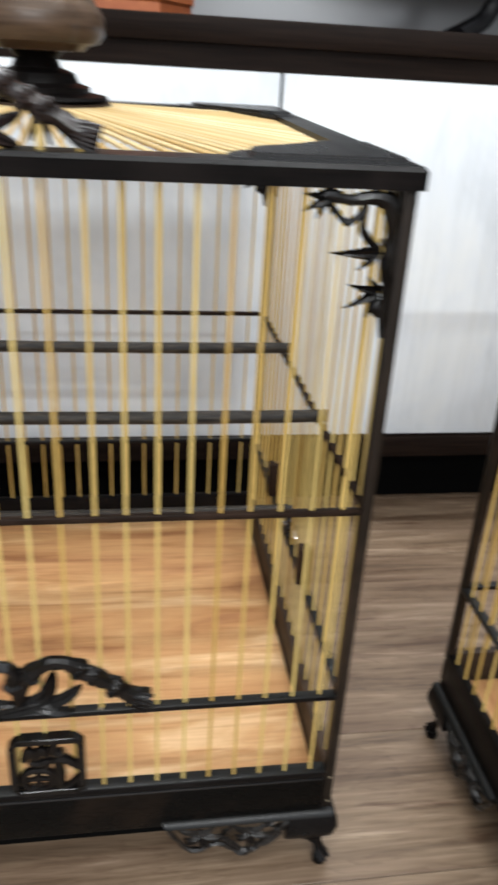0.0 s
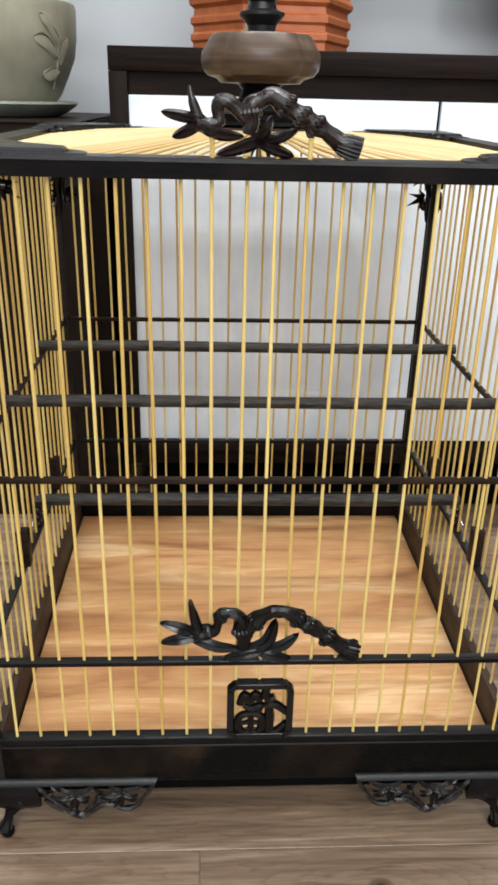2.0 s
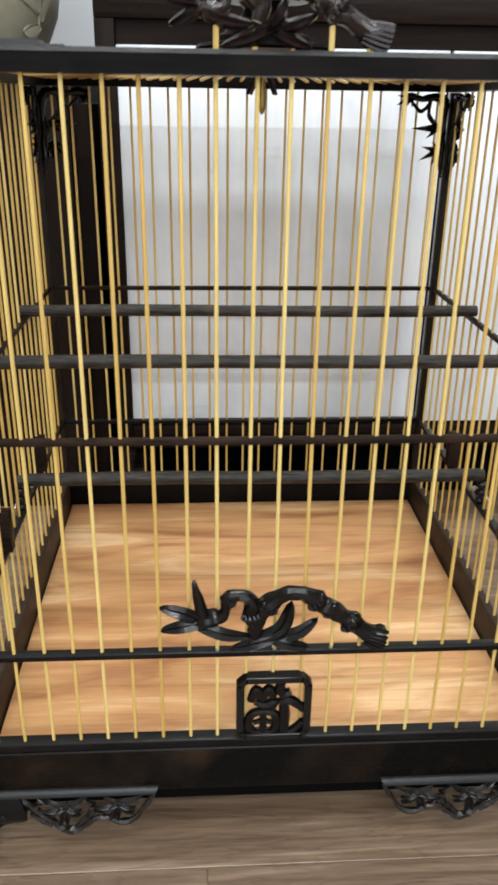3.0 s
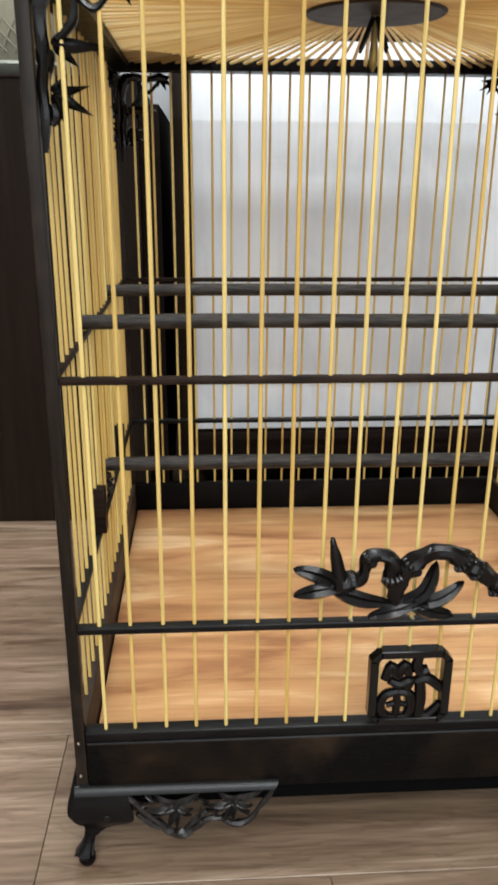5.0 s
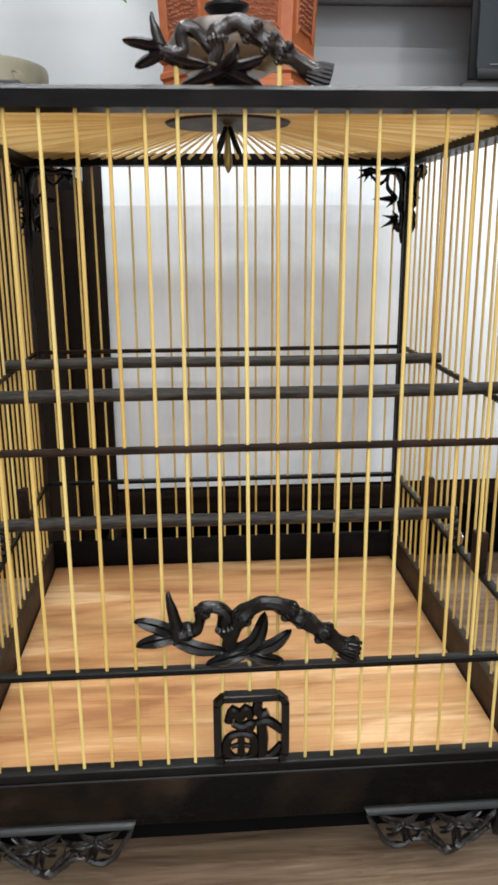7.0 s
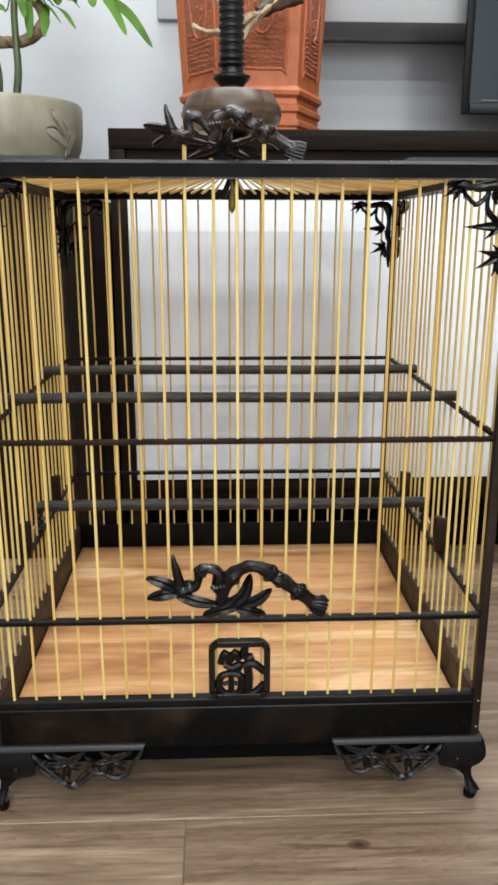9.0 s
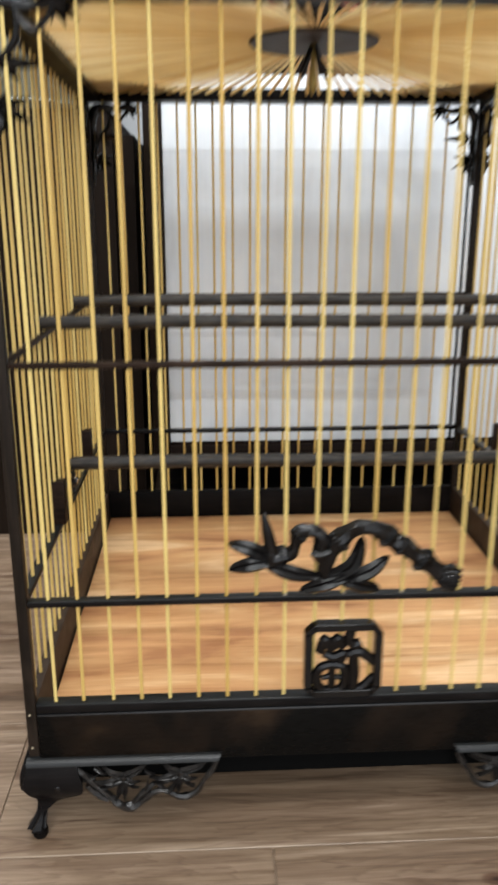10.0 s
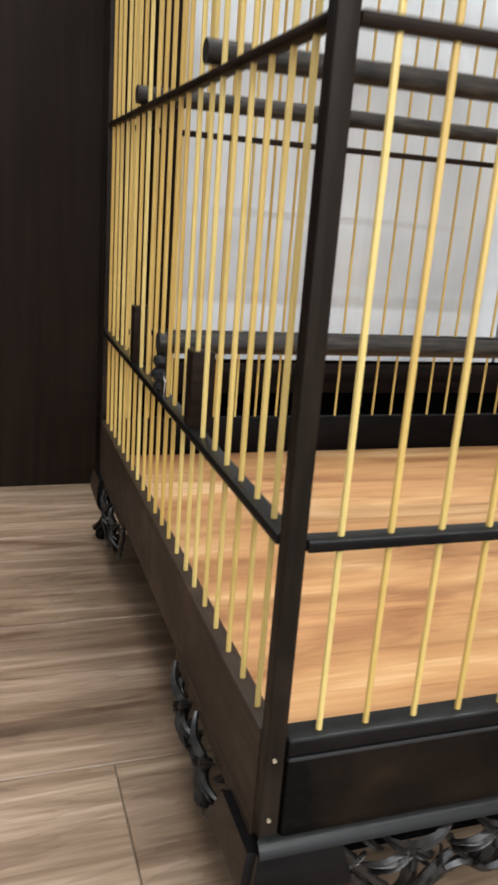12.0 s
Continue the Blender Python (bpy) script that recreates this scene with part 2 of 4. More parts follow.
base(LAMINATE, ramp(LAMINATE, lg, [(0.35, (0.008, 0.005, 0.004)), (0.7, (0.016, 0.010, 0.0075))]))
bump(LAMINATE, lg, 0.08, 0.001)
LAMINATE_UP = material("dark_brown_laminate_upright", (0.018, 0.012, 0.010), 0.42, spec=0.05)
lu = noise_of(LAMINATE_UP, mapped(LAMINATE_UP, (90, 90, 4)), 2.0, 4)
base(LAMINATE_UP, ramp(LAMINATE_UP, lu, [(0.35, (0.0105, 0.0067, 0.0046)), (0.7, (0.0150, 0.0097, 0.0068))]))
bump(LAMINATE_UP, lu, 0.06, 0.001)
BLACK = material("matt_black_board", (0.004, 0.004, 0.004), 0.8, spec=0.0)
WALL = material("white_wall_paint", (0.53, 0.55, 0.57), 0.3)
bump(WALL, noise_of(WALL, mapped(WALL, (1, 1, 1)), 180.0, 3), 0.05, 0.001)
GLOSS_WALL = material("glossy_white_panel", (0.42, 0.425, 0.435), 0.16, spec=0.4)
CEIL = material("ceiling_paint", (0.75, 0.75, 0.75), 0.8)
SHOP = material("pale_wall_paint", (0.42, 0.42, 0.41), 0.7)
bump(SHOP, noise_of(SHOP, mapped(SHOP, (1, 1, 1)), 150.0, 3), 0.06, 0.001)
TERRA = material("terracotta", (0.42, 0.095, 0.035), 0.5)
tn = noise_of(TERRA, mapped(TERRA, (1, 1, 1)), 60.0, 5)
base(TERRA, ramp(TERRA, tn, [(0.3, (0.35, 0.085, 0.024)), (0.7, (0.45, 0.13, 0.038))]))
bump(TERRA, noise_of(TERRA, mapped(TERRA, (1, 1, 1)), 320.0, 4), 0.25, 0.001)
TERRA_DARK = material("terracotta_relief", (0.16, 0.055, 0.03), 0.65)
td = noise_of(TERRA_DARK, mapped(TERRA_DARK, (1, 1, 1)), 110.0, 6, 0.65, 1.5)
base(TERRA_DARK, ramp(TERRA_DARK, td, [(0.34, (0.20, 0.064, 0.032)), (0.6, (0.46, 0.135, 0.058))]))
bump(TERRA_DARK, td, 0.9, 0.006)
TERRA_MID = material("terracotta_worn", (0.24, 0.085, 0.045), 0.55)
base(TERRA_MID, ramp(TERRA_MID, noise_of(TERRA_MID, mapped(TERRA_MID, (1, 1, 1)), 200.0, 5), [(0.35, (0.22, 0.07, 0.034)), (0.65, (0.45, 0.13, 0.056))]))
CELADON = material("celadon_glaze", (0.42, 0.40, 0.30), 0.42, spec=0.35)
cn = noise_of(CELADON, mapped(CELADON, (1, 1, 1)), 22.0, 5)
cst = noise_of(CELADON, mapped(CELADON, (26, 26, 5)), 1.2, 4)
base(CELADON, mix(CELADON, "MULTIPLY", 0.6, ramp(CELADON, cn, [(0.3, (0.225, 0.215, 0.160)), (0.7, (0.315, 0.30, 0.228))]), ramp(CELADON, cst, [(0.35, (0.72, 0.70, 0.64)), (0.62, (1, 1, 1))])))
CELADON_LINE = material("celadon_groove", (0.10, 0.085, 0.06), 0.5)
CELADON_DARK = material("celadon_saucer", (0.20, 0.22, 0.18), 0.3, coat=0.3)
base(CELADON_DARK, ramp(CELADON_DARK, noise_of(CELADON_DARK, mapped(CELADON_DARK, (1, 1, 1)), 30.0, 4), [(0.3, (0.15, 0.17, 0.14)), (0.7, (0.27, 0.28, 0.23))]))
SOIL = material("potting_soil", (0.05, 0.035, 0.025), 0.9)
bump(SOIL, noise_of(SOIL, mapped(SOIL, (1, 1, 1)), 150.0, 4), 1.0, 0.01)
LEAF = material("leaf_green", (0.07, 0.17, 0.02), 0.5, spec=0.18)
lfn = noise_of(LEAF, mapped(LEAF, (1, 1, 1), shift=True), 14.0, 3)
base(LEAF, ramp(LEAF, lfn, [(0.3, (0.028, 0.09, 0.007)), (0.7, (0.105, 0.24, 0.016))]))
LEAF.node_tree.nodes["Principled BSDF"].inputs["Subsurface Weight"].default_value = 0.0
STEM = material("green_stem", (0.12, 0.17, 0.05), 0.5)
base(STEM, ramp(STEM, noise_of(STEM, mapped(STEM, (60, 60, 12)), 2.0, 4), [(0.35, (0.022, 0.036, 0.008)), (0.7, (0.075, 0.11, 0.025))]))
BARK = material("pale_bark", (0.24, 0.17, 0.11), 0.75)
bk = noise_of(BARK, mapped(BARK, (1, 1, 1)), 130.0, 5)
base(BARK, ramp(BARK, bk, [(0.3, (0.085, 0.055, 0.03)), (0.7, (0.26, 0.185, 0.11))]))
bump(BARK, bk, 0.5, 0.003)
TWIG = material("pale_driftwood", (0.50, 0.40, 0.28), 0.6)
base(TWIG, ramp(TWIG, noise_of(TWIG, mapped(TWIG, (1, 1, 1)), 90.0, 5), [(0.35, (0.18, 0.11, 0.06)), (0.6, (0.38, 0.29, 0.18))]))
BURL = material("dark_burl", (0.05, 0.03, 0.02), 0.6)
base(BURL, ramp(BURL, noise_of(BURL, mapped(BURL, (1, 1, 1)), 120.0, 5), [(0.35, (0.025, 0.014, 0.009)), (0.65, (0.085, 0.05, 0.03))]))
WALNUT = material("turned_walnut", (0.135, 0.08, 0.048), 0.34, spec=0.28)
wn = noise_of(WALNUT, mapped(WALNUT, (12, 12, 150)), 2.0, 5)
base(WALNUT, ramp(WALNUT, wn, [(0.3, (0.036, 0.022, 0.014)), (0.7, (0.092, 0.058, 0.037))]))
BUFF = material("buffalo_horn", (0.006, 0.006, 0.007), 0.34, spec=0.3)
SCREEN = material("tv_screen", (0.016, 0.021, 0.026), 0.16, spec=0.22)
SCREEN_MARK = material("screen_mark", (0.16, 0.17, 0.18), 0.5)
BEZEL = material("tv_bezel", (0.005, 0.005, 0.006), 0.4, spec=0.2)
CHROME = material("steel", (0.62, 0.62, 0.64), 0.22, metal=1.0)
BRASS = material("aged_brass", (0.30, 0.22, 0.07), 0.4, metal=0.8)
PIN = material("bamboo_pin", (0.30, 0.25, 0.17), 0.6)


# ---- mesh tools ----
def thing(name, label, category, at=(0, 0, 0), turn=0, group="", kind=""):
    ob = new(name)
    ob.matrix_world = pose(*at, 0, 0, turn)
    ob.empty_display_size = 0.05
    return tagged(ob, label, category, group, kind)


def finish(bm, name, mat, sharp=35):
    me = bpy.data.meshes.new(name)
    bmesh.ops.recalc_face_normals(bm, faces=bm.faces)
    bm.to_mesh(me)
    bm.free()
    for p in me.polygons:
        p.use_smooth = True
    me.set_sharp_from_angle(angle=radians(sharp))
    me.materials.append(mat)
    return me


def part(name, bm, mat, parent, label="", at=None, sharp=35):
    me = bm if isinstance(bm, bpy.types.Mesh) else finish(bm, name, mat, sharp)
    ob = new(name, me)
    ob.parent = parent
    if at is not None:
        ob.matrix_basis = at
    return tagged(ob, label) if label else ob


def wood_on_top(ob, wood=None):
    """Gives the faces that look up the moulding wood with its painted sheen, or the given wood."""
    ob.data.materials.append(wood or MOULD)
    for p in ob.data.polygons:
        if p.normal.z > 0.25:
            p.material_index = 1
    return ob


def box(x0, x1, y0, y1, z0, z1, bevel=0.0, bm=None, segments=2):
    bm = bm or bmesh.new()
    out = bmesh.ops.create_cube(bm, size=1.0, matrix=Matrix.Translation(((x0 + x1) / 2, (y0 + y1) / 2, (z0 + z1) / 2)) @ Matrix.Diagonal((x1 - x0, y1 - y0, z1 - z0, 1)))
    if bevel:
        edges = list({e for v in out["verts"] for e in v.link_edges})
        bmesh.ops.bevel(bm, geom=edges, offset=bevel, segments=segments, affect="EDGES", profile=0.5)
    return bm


def spline(pts, values, steps=5):
    """Catmull-Rom through the points; values go along."""
    P = [Vector(p) for p in pts]
    out, vals = [], []
    for i in range(len(P) - 1):
        a, b, c, d = P[max(i - 1, 0)], P[i], P[i + 1], P[min(i + 2, len(P) - 1)]
        for k in range(steps):
            t = k / steps
            out.append(0.5 * ((2 * b) + (c - a) * t + (2 * a - 5 * b + 4 * c - d) * t * t + (3 * b - a - 3 * c + d) * t ** 3))
            vals.append(values[i] + (values[i + 1] - values[i]) * (3 * t * t - 2 * t ** 3))
    out.append(P[-1])
    vals.append(values[-1])
    return out, vals


def tube(pts, radii, seg=10, steps=5, flat=1.0, up=(0, 1, 0), bm=None, lumps=0.0, cap=True):
    """A round rod along a curve; flat scales it along up."""
    bm = bm or bmesh.new()
    pts, radii = spline(pts, radii, steps)
    up = Vector(up)
    rings = []
    for i, p in enumerate(pts):
        t = (pts[min(i + 1, len(pts) - 1)] - pts[max(i - 1, 0)]).normalized()
        n = t.cross(up)
        n = n.normalized() if n.length > 1e-4 else t.orthogonal().normalized()
        b = n.cross(t).normalized()
        r = radii[i]
        ring = []
        for k in range(seg):
            a = 2 * math.pi * k / seg
            q = r * (1 + lumps * noise.noise(p * 160 + Vector((math.cos(a), math.sin(a), 0)) * 1.5))
            ring.append(bm.verts.new(p + n * (q * math.cos(a)) + b * (q * flat * math.sin(a))))
        rings.append(ring)
    for r0, r1 in zip(rings, rings[1:]):
        for k in range(seg):
            bm.faces.new((r0[k], r0[(k + 1) % seg], r1[(k + 1) % seg], r1[k]))
    if cap:
        bm.faces.new(rings[0])
        bm.faces.new(rings[-1])
    return bm


def blade(pts, width, thick, up=(0, 1, 0), bm=None, steps=5, groove=0.35, spear=False):
    """A pointed leaf along a curve, ridged on both faces; a spear is widest near its root and runs out straight."""
    bm = bm or bmesh.new()
    pts, _ = spline(pts, [0] * len(pts), steps)
    up = Vector(up)
    n = len(pts) - 1
    rings = []
    for i, p in enumerate(pts):
        t = (pts[min(i + 1, n)] - pts[max(i - 1, 0)]).normalized()
        side = t.cross(up).normalized()
        s = i / n
        w = width / 2 * max(0.05, math.sin(math.pi * min(1, 0.16 + 0.84 * s)) ** 0.6)
        if spear:
            w = width / 2 * max(0.04, min(1.0, 0.55 + 2.2 * s) * min(1.0, 1.28 * (1 - s)))
        h = thick / 2 * max(0.25, 1 - s * 0.6)
        rows = [p - side * w, p - side * w * 0.5 + up * h, p + up * h * (1 - groove), p + side * w * 0.5 + up * h, p + side * w, p - up * h * 0.9]
        rings.append([bm.verts.new(q) for q in rows])
    for a, b in zip(rings, rings[1:]):
        for k in range(6):
            bm.faces.new((a[k], a[(k + 1) % 6], b[(k + 1) % 6], b[k]))
    bm.faces.new(rings[0])
    bm.faces.new(rings[-1])
    return bm


def lathe(profile, seg=40, bm=None, turn=0.0):
    bm = bm or bmesh.new()
    rings = []
    for r, z in profile:
        rings.append([bm.verts.new((r * math.cos(2 * math.pi * k / seg + turn), r * math.sin(2 * math.pi * k / seg + turn), z)) for k in range(seg)])
    for a, b in zip(rings, rings[1:]):
        for k in range(seg):
            bm.faces.new((a[k], a[(k + 1) % seg], b[(k + 1) % seg], b[k]))
    bm.faces.new(rings[0])
    bm.faces.new(rings[-1])
    return bm


def prism(outline, z0, z1, bevel=0.0):
    bm = bmesh.new()
    lo = [bm.verts.new((x, y, z0)) for x, y in outline]
    hi = [bm.verts.new((x, y, z1)) for x, y in outline]
    n = len(outline)
    for k in range(n):
        bm.faces.new((lo[k], lo[(k + 1) % n], hi[(k + 1) % n], hi[k]))
    bm.faces.new(lo)
    top = bm.faces.new(hi)
    if bevel:
        bmesh.ops.bevel(bm, geom=list(top.edges), offset=bevel, segments=2, affect="EDGES")
    return bm


# ---- the room ----
X0, X1, Y0, Y1, H = -2.3, 2.7, -4.6, 0.95, 2.66


def structure(name, bm, mat, label, category):
    return tagged(new(name, finish(bm, name, mat)), label, category, kind="structure")


floor = structure("floor", box(X0, X1, Y0, Y1, -0.05, -0.0022), GROUT, "grey-brown wood plank floor with thin joints", "floor")
structure("wall_north", box(X0 - 0.1, X1 + 0.1, Y1, Y1 + 0.1, -0.05, H + 0.1), WALL, "smooth white painted wall behind the furniture", "wall")
# unseen south wall; its opening is made up to hold the fill lamp
bm = box(X0 - 0.1, -2.05, Y0 - 0.1, Y0, -0.05, H + 0.1)
box(2.45, X1 + 0.1, Y0 - 0.1, Y0, -0.05, H + 0.1, bm=bm)
box(-2.05, 2.45, Y0 - 0.1, Y0, -0.05, 0.2, bm=bm)
box(-2.05, 2.45, Y0 - 0.1, Y0, 2.5, H + 0.1, bm=bm)
structure("wall_south", bm, SHOP, "plain pale painted wall with an opening added for the fill lamp", "wall")
structure("wall_west", box(X0 - 0.1, X0, Y0, Y1, -0.05, H + 0.1), SHOP, "plain pale painted side wall", "wall")
structure("wall_east", box(X1, X1 + 0.1, Y0, Y1, -0.05, H + 0.1), SHOP, "plain pale painted side wall", "wall")
structure("ceiling", box(X0 - 0.1, X1 + 0.1, Y0 - 0.1, Y1 + 0.1, H, H + 0.1), CEIL, "plain white ceiling", "ceiling")


# ---- white-fronted cabinet ----
def cabinet():
    th = thing("low_cabinet", "dark brown low cabinet with white glass doors", "cabinet", (0, 0, 0))
    x0, x1, yf, yb = -0.147, 1.953, 0.479, 0.93
    part("top", box(x0, x1, yf, yb, 0.563, 0.587, 0.0012), LAMINATE, th)
    part("side_panel", box(x0, x0 + 0.020, yf + 0.0005, yb, 0.1, 0.5628, 0.001), LAMINATE_UP, th)
    part("side_panel", box(x1 - 0.020, x1, yf + 0.0005, yb, 0.1, 0.5628, 0.001), LAMINATE_UP, th)
    part("recessed_rail", box(x0 + 0.0203, x1 - 0.0203, yf + 0.010, yf + 0.03, 0.5405, 0.5627), LAMINATE, th, "recessed dark grip rail")
    part("bottom_rail", box(x0 + 0.0203, x1 - 0.0203, yf, yb, 0.101, 0.129, 0.001), LAMINATE, th)
    part("back_board", box(x0 + 0.0203, x1 - 0.0203, yf + 0.0124, yf + 0.022, 0.1295, 0.54), BLACK, th)
    part("plinth", box(x0 + 0.03, x1 - 0.03, yf + 0.075, yb, 0.0, 0.1008), BLACK, th, "recessed black plinth")
    w = (x1 - x0 - 0.0406 - 5 * 0.0035) / 6
    for k in range(6):
        a = x0 + 0.0203 + k * (w + 0.0035)
        part("door", box(a, a + w, yf + 0.004, yf + 0.012, 0.132, 0.540, 0.0012), GLASS_DOOR, th, "glossy white glass door")
    return th


cabinet()


def side_block():
    th = thing("storage_box", "dark brown wooden cabinet with rounded edge beside the low cabinet", "cabinet")
    bm = box(-0.95, -0.163, 0.525, 0.93, 0.0, 0.5066)
    edge = [e for e in bm.edges if all(v.co.x > -0.2 for v in e.verts) and (all(v.co.y < 0.6 for v in e.verts) or all(v.co.z > 0.4 for v in e.verts))]
    bmesh.ops.bevel(bm, geom=edge, offset=0.022, segments=6, affect="EDGES")
    part("body", bm, LAMINATE_UP, th)
    part("top", box(-0.952, -0.188, 0.522, 0.93, 0.5068, 0.5100, 0.001), LAMINATE_UP, th)
    return th


side_block()

th = thing("wall_panel", "white wall-hung panel box above the cabinet", "wall panel")
part("side_plate", box(-0.113, 0.0198, 0.938, 0.9495, 0.8158, 1.45, 0.004), WALL, th, "thin white side plate")
part("box", box(0.02, 1.75, 0.80, 0.9495, 0.783, 1.45, 0.002), GLOSS_WALL, th)
part("back_splash", box(-0.02, 1.75, 0.940, 0.9495, 0.588, 0.7825), GLOSS_WALL, th, "glossy grey-white splash panel")


def television():
    th = thing("television", "black flat television on splayed feet", "television")
    x0, x1, y, z0, z1 = 0.369, 1.33, 0.745, 0.642, 1.19
    part("case", box(x0 + 0.003, x1 - 0.003, y + 0.008, y + 0.018, z0 + 0.004, z1 - 0.004, 0.003), BEZEL, th)
    part("back_hump", box(x0 + 0.2, x1 - 0.2, y + 0.0182, y + 0.05, z0 + 0.006, z0 + 0.3, 0.006), BEZEL, th)
    b = 0.012
    part("bezel", box(x0, x0 + b, y, y + 0.0078, z0, z1, 0.002), BEZEL, th)
    part("bezel", box(x1 - b, x1, y, y + 0.0078, z0, z1, 0.002), BEZEL, th)
    part("bezel", box(x0 + b + 0.0002, x1 - b - 0.0002, y, y + 0.0078, z0, z0 + 0.016, 0.002), BEZEL, th)
    part("bezel", box(x0 + b + 0.0002, x1 - b - 0.0002, y, y + 0.0078, z1 - b, z1, 0.002), BEZEL, th)
    part("screen", box(x0 + b + 0.0004, x1 - b - 0.0004, y + 0.003, y + 0.0077, z0 + 0.0163, z1 - b - 0.0003), SCREEN, th, "dark glossy screen")
    part("mark", box(x0 + 0.03, x0 + 0.062, y - 0.0006, y + 0.0008, z0 + 0.0195, z0 + 0.0207), SCREEN_MARK, th, "small pale bar")
    for x in (0.56, 1.14):
        bm = tube([(x, y + 0.025, z0 + 0.012), (x - 0.02, y + 0.02, 0.615), (x - 0.065, y - 0.015, 0.5935)], [0.014, 0.011, 0.008], 10, 5, 0.6)
        tube([(x, y + 0.03, z0 + 0.010), (x - 0.015, y + 0.05, 0.615), (x - 0.05, y + 0.09, 0.5935)], [0.014, 0.011, 0.008], 10, 5, 0.6, bm=bm)
        part("foot", bm, BEZEL, th)
    return th


television()


# ---- terracotta vase ----
def vase():
    th = thing("hexagonal_vase", "tall orange terracotta hexagonal vase with relief panels", "vase", (0.037, 0.645, 0.587), 6)
    prof = [(0.095, 0.0), (0.1, 0.002), (0.1, 0.012), (0.103, 0.015), (0.103, 0.021), (0.099, 0.024), (0.099, 0.03), (0.103, 0.033), (0.103, 0.039), (0.099, 0.042),
            (0.098, 0.049), (0.104, 0.053), (0.105, 0.058), (0.1, 0.064), (0.1, 0.07), (0.112, 0.26), (0.116, 0.30), (0.112, 0.33), (0.103, 0.33), (0.098, 0.30), (0.088, 0.08)]
    prof = [(r * 0.975, z) for r, z in prof]
    bm = lathe(prof, 6)
    part("body", bm, TERRA, th, sharp=20)
    for k in range(6):
        a = 60 * k + 30
        ap = 0.0975 * math.cos(radians(30))
        lean = math.degrees(math.atan2(0.012 * math.cos(radians(30)), 0.19))
        face = pose(0, 0, 0, 0, 0, a - 270) @ pose(0, -ap, 0.07, 0, 0, 0) @ pose(0, 0, 0, lean, 0, 0)
        w, z0, z1 = 0.033, 0.014, 0.178
        bm = box(-w, w, -0.0012, 0.003, z0, z1, 0.001)
        panel = part("relief_panel", bm, TERRA_DARK, th, "dark carved relief panel", face)
        bm = bmesh.new()
        c = 0.006
        rim = [(-w + c, z0), (w - c, z0), (w, z0 + c), (w, z1 - c), (w - c, z1), (-w + c, z1), (-w, z1 - c), (-w, z0 + c), (-w + c, z0)]
        tube([(x, 0, z) for x, z in rim], [0.0022] * len(rim), 8, 2, bm=bm)
        part("panel_rim", bm, TERRA, panel)
        bm = bmesh.new()
        cz = 0.105
        ring = [(0.019 * math.cos(t * math.pi / 8), -0.0015, cz + 0.05 * math.sin(t * math.pi / 8)) for t in range(17)]
        tube(ring, [0.0018] * 17, 8, 2, bm=bm)
        part("medallion", bm, TERRA_MID, panel)
        rnd = random.Random(40 + k)
        bm = bmesh.new()
        for q in range(20):
            x, z = rnd.uniform(-0.011, 0.011), cz + rnd.uniform(-0.038, 0.038)
            d = rnd.uniform(0, 6.28)
            tube([(x, -0.0012, z), (x + 0.004 * math.cos(d), -0.002, z + 0.005 * math.sin(d)), (x + 0.006 * math.cos(d + 1.2), -0.0012, z + 0.006 * math.sin(d + 1.2))], [0.0007, 0.0012, 0.0005], 6, 3, bm=bm)
        for row in range(8):
            for col in range(-4, 5):
                x, z = (col + 0.5 * (row % 2)) * 0.0062 + rnd.uniform(-0.0015, 0.0015), z0 + 0.006 + row * 0.0058 + rnd.uniform(-0.0012, 0.0012)
                if abs(x) < 0.025 and ((x / 0.021) ** 2 + ((z - cz) / 0.053) ** 2) > 1.0:
                    tube([(x - 0.0052, -0.001, z - 0.0006), (x - 0.002, -0.0017, z + 0.0016), (x + 0.001, -0.0016, z + 0.0002), (x + 0.0052, -0.001, z + 0.0012)], [0.0006, 0.0010, 0.0009, 0.0006], 6, 3, bm=bm)
        tagged(part("carving", bm, TERRA_MID, panel), "shallow curled relief carving", kind="stuff")
    return th


vase()


# ---- driftwood ornament ----
def driftwood():
    th = thing("driftwood_branch", "pale knobbly driftwood branch standing on the cabinet", "ornament", (0.005, 0.505, 0.587))
    bm = tube([(0.0, 0, 0), (0.004, 0.004, 0.05), (0.012, 0.002, 0.10), (0.03, 0, 0.128), (0.062, 0.003, 0.155)], [0.009, 0.006, 0.0045, 0.005, 0.004], 10, 6, lumps=0.35)
    part("stem", bm, TWIG, th)
    part("twig", tube([(0.006, 0, 0.108), (-0.012, -0.003, 0.113), (-0.03, 0, 0.114), (-0.047, 0, 0.121)], [0.004, 0.0045, 0.0028, 0.0034], 9, 5, lumps=0.35), TWIG, th)
    part("twig", tube([(0.012, 0, 0.12), (0.022, -0.004, 0.130), (0.036, 0, 0.134)], [0.0035, 0.005, 0.003], 9, 5, lumps=0.4), TWIG, th)
    part("twig", tube([(0.0, 0, 0.09), (-0.006, 0, 0.13), (-0.016, -0.002, 0.150), (-0.03, 0, 0.158)], [0.005, 0.004, 0.004, 0.003], 9, 5, lumps=0.3), TWIG, th)
    part("burl", tube([(0.035, 0.004, 0.136), (0.06, 0.01, 0.152), (0.09, 0.012, 0.156)], [0.008, 0.011, 0.006], 10, 5, lumps=0.4), BURL, th, "dark brown burl")
    return th


driftwood()


# ---- planter, saucer and plant ----
PX, PY = -0.332, 0.69
th = thing("saucer", "grey-green glazed saucer under the planter", "saucer", (PX, PY, 0.510))
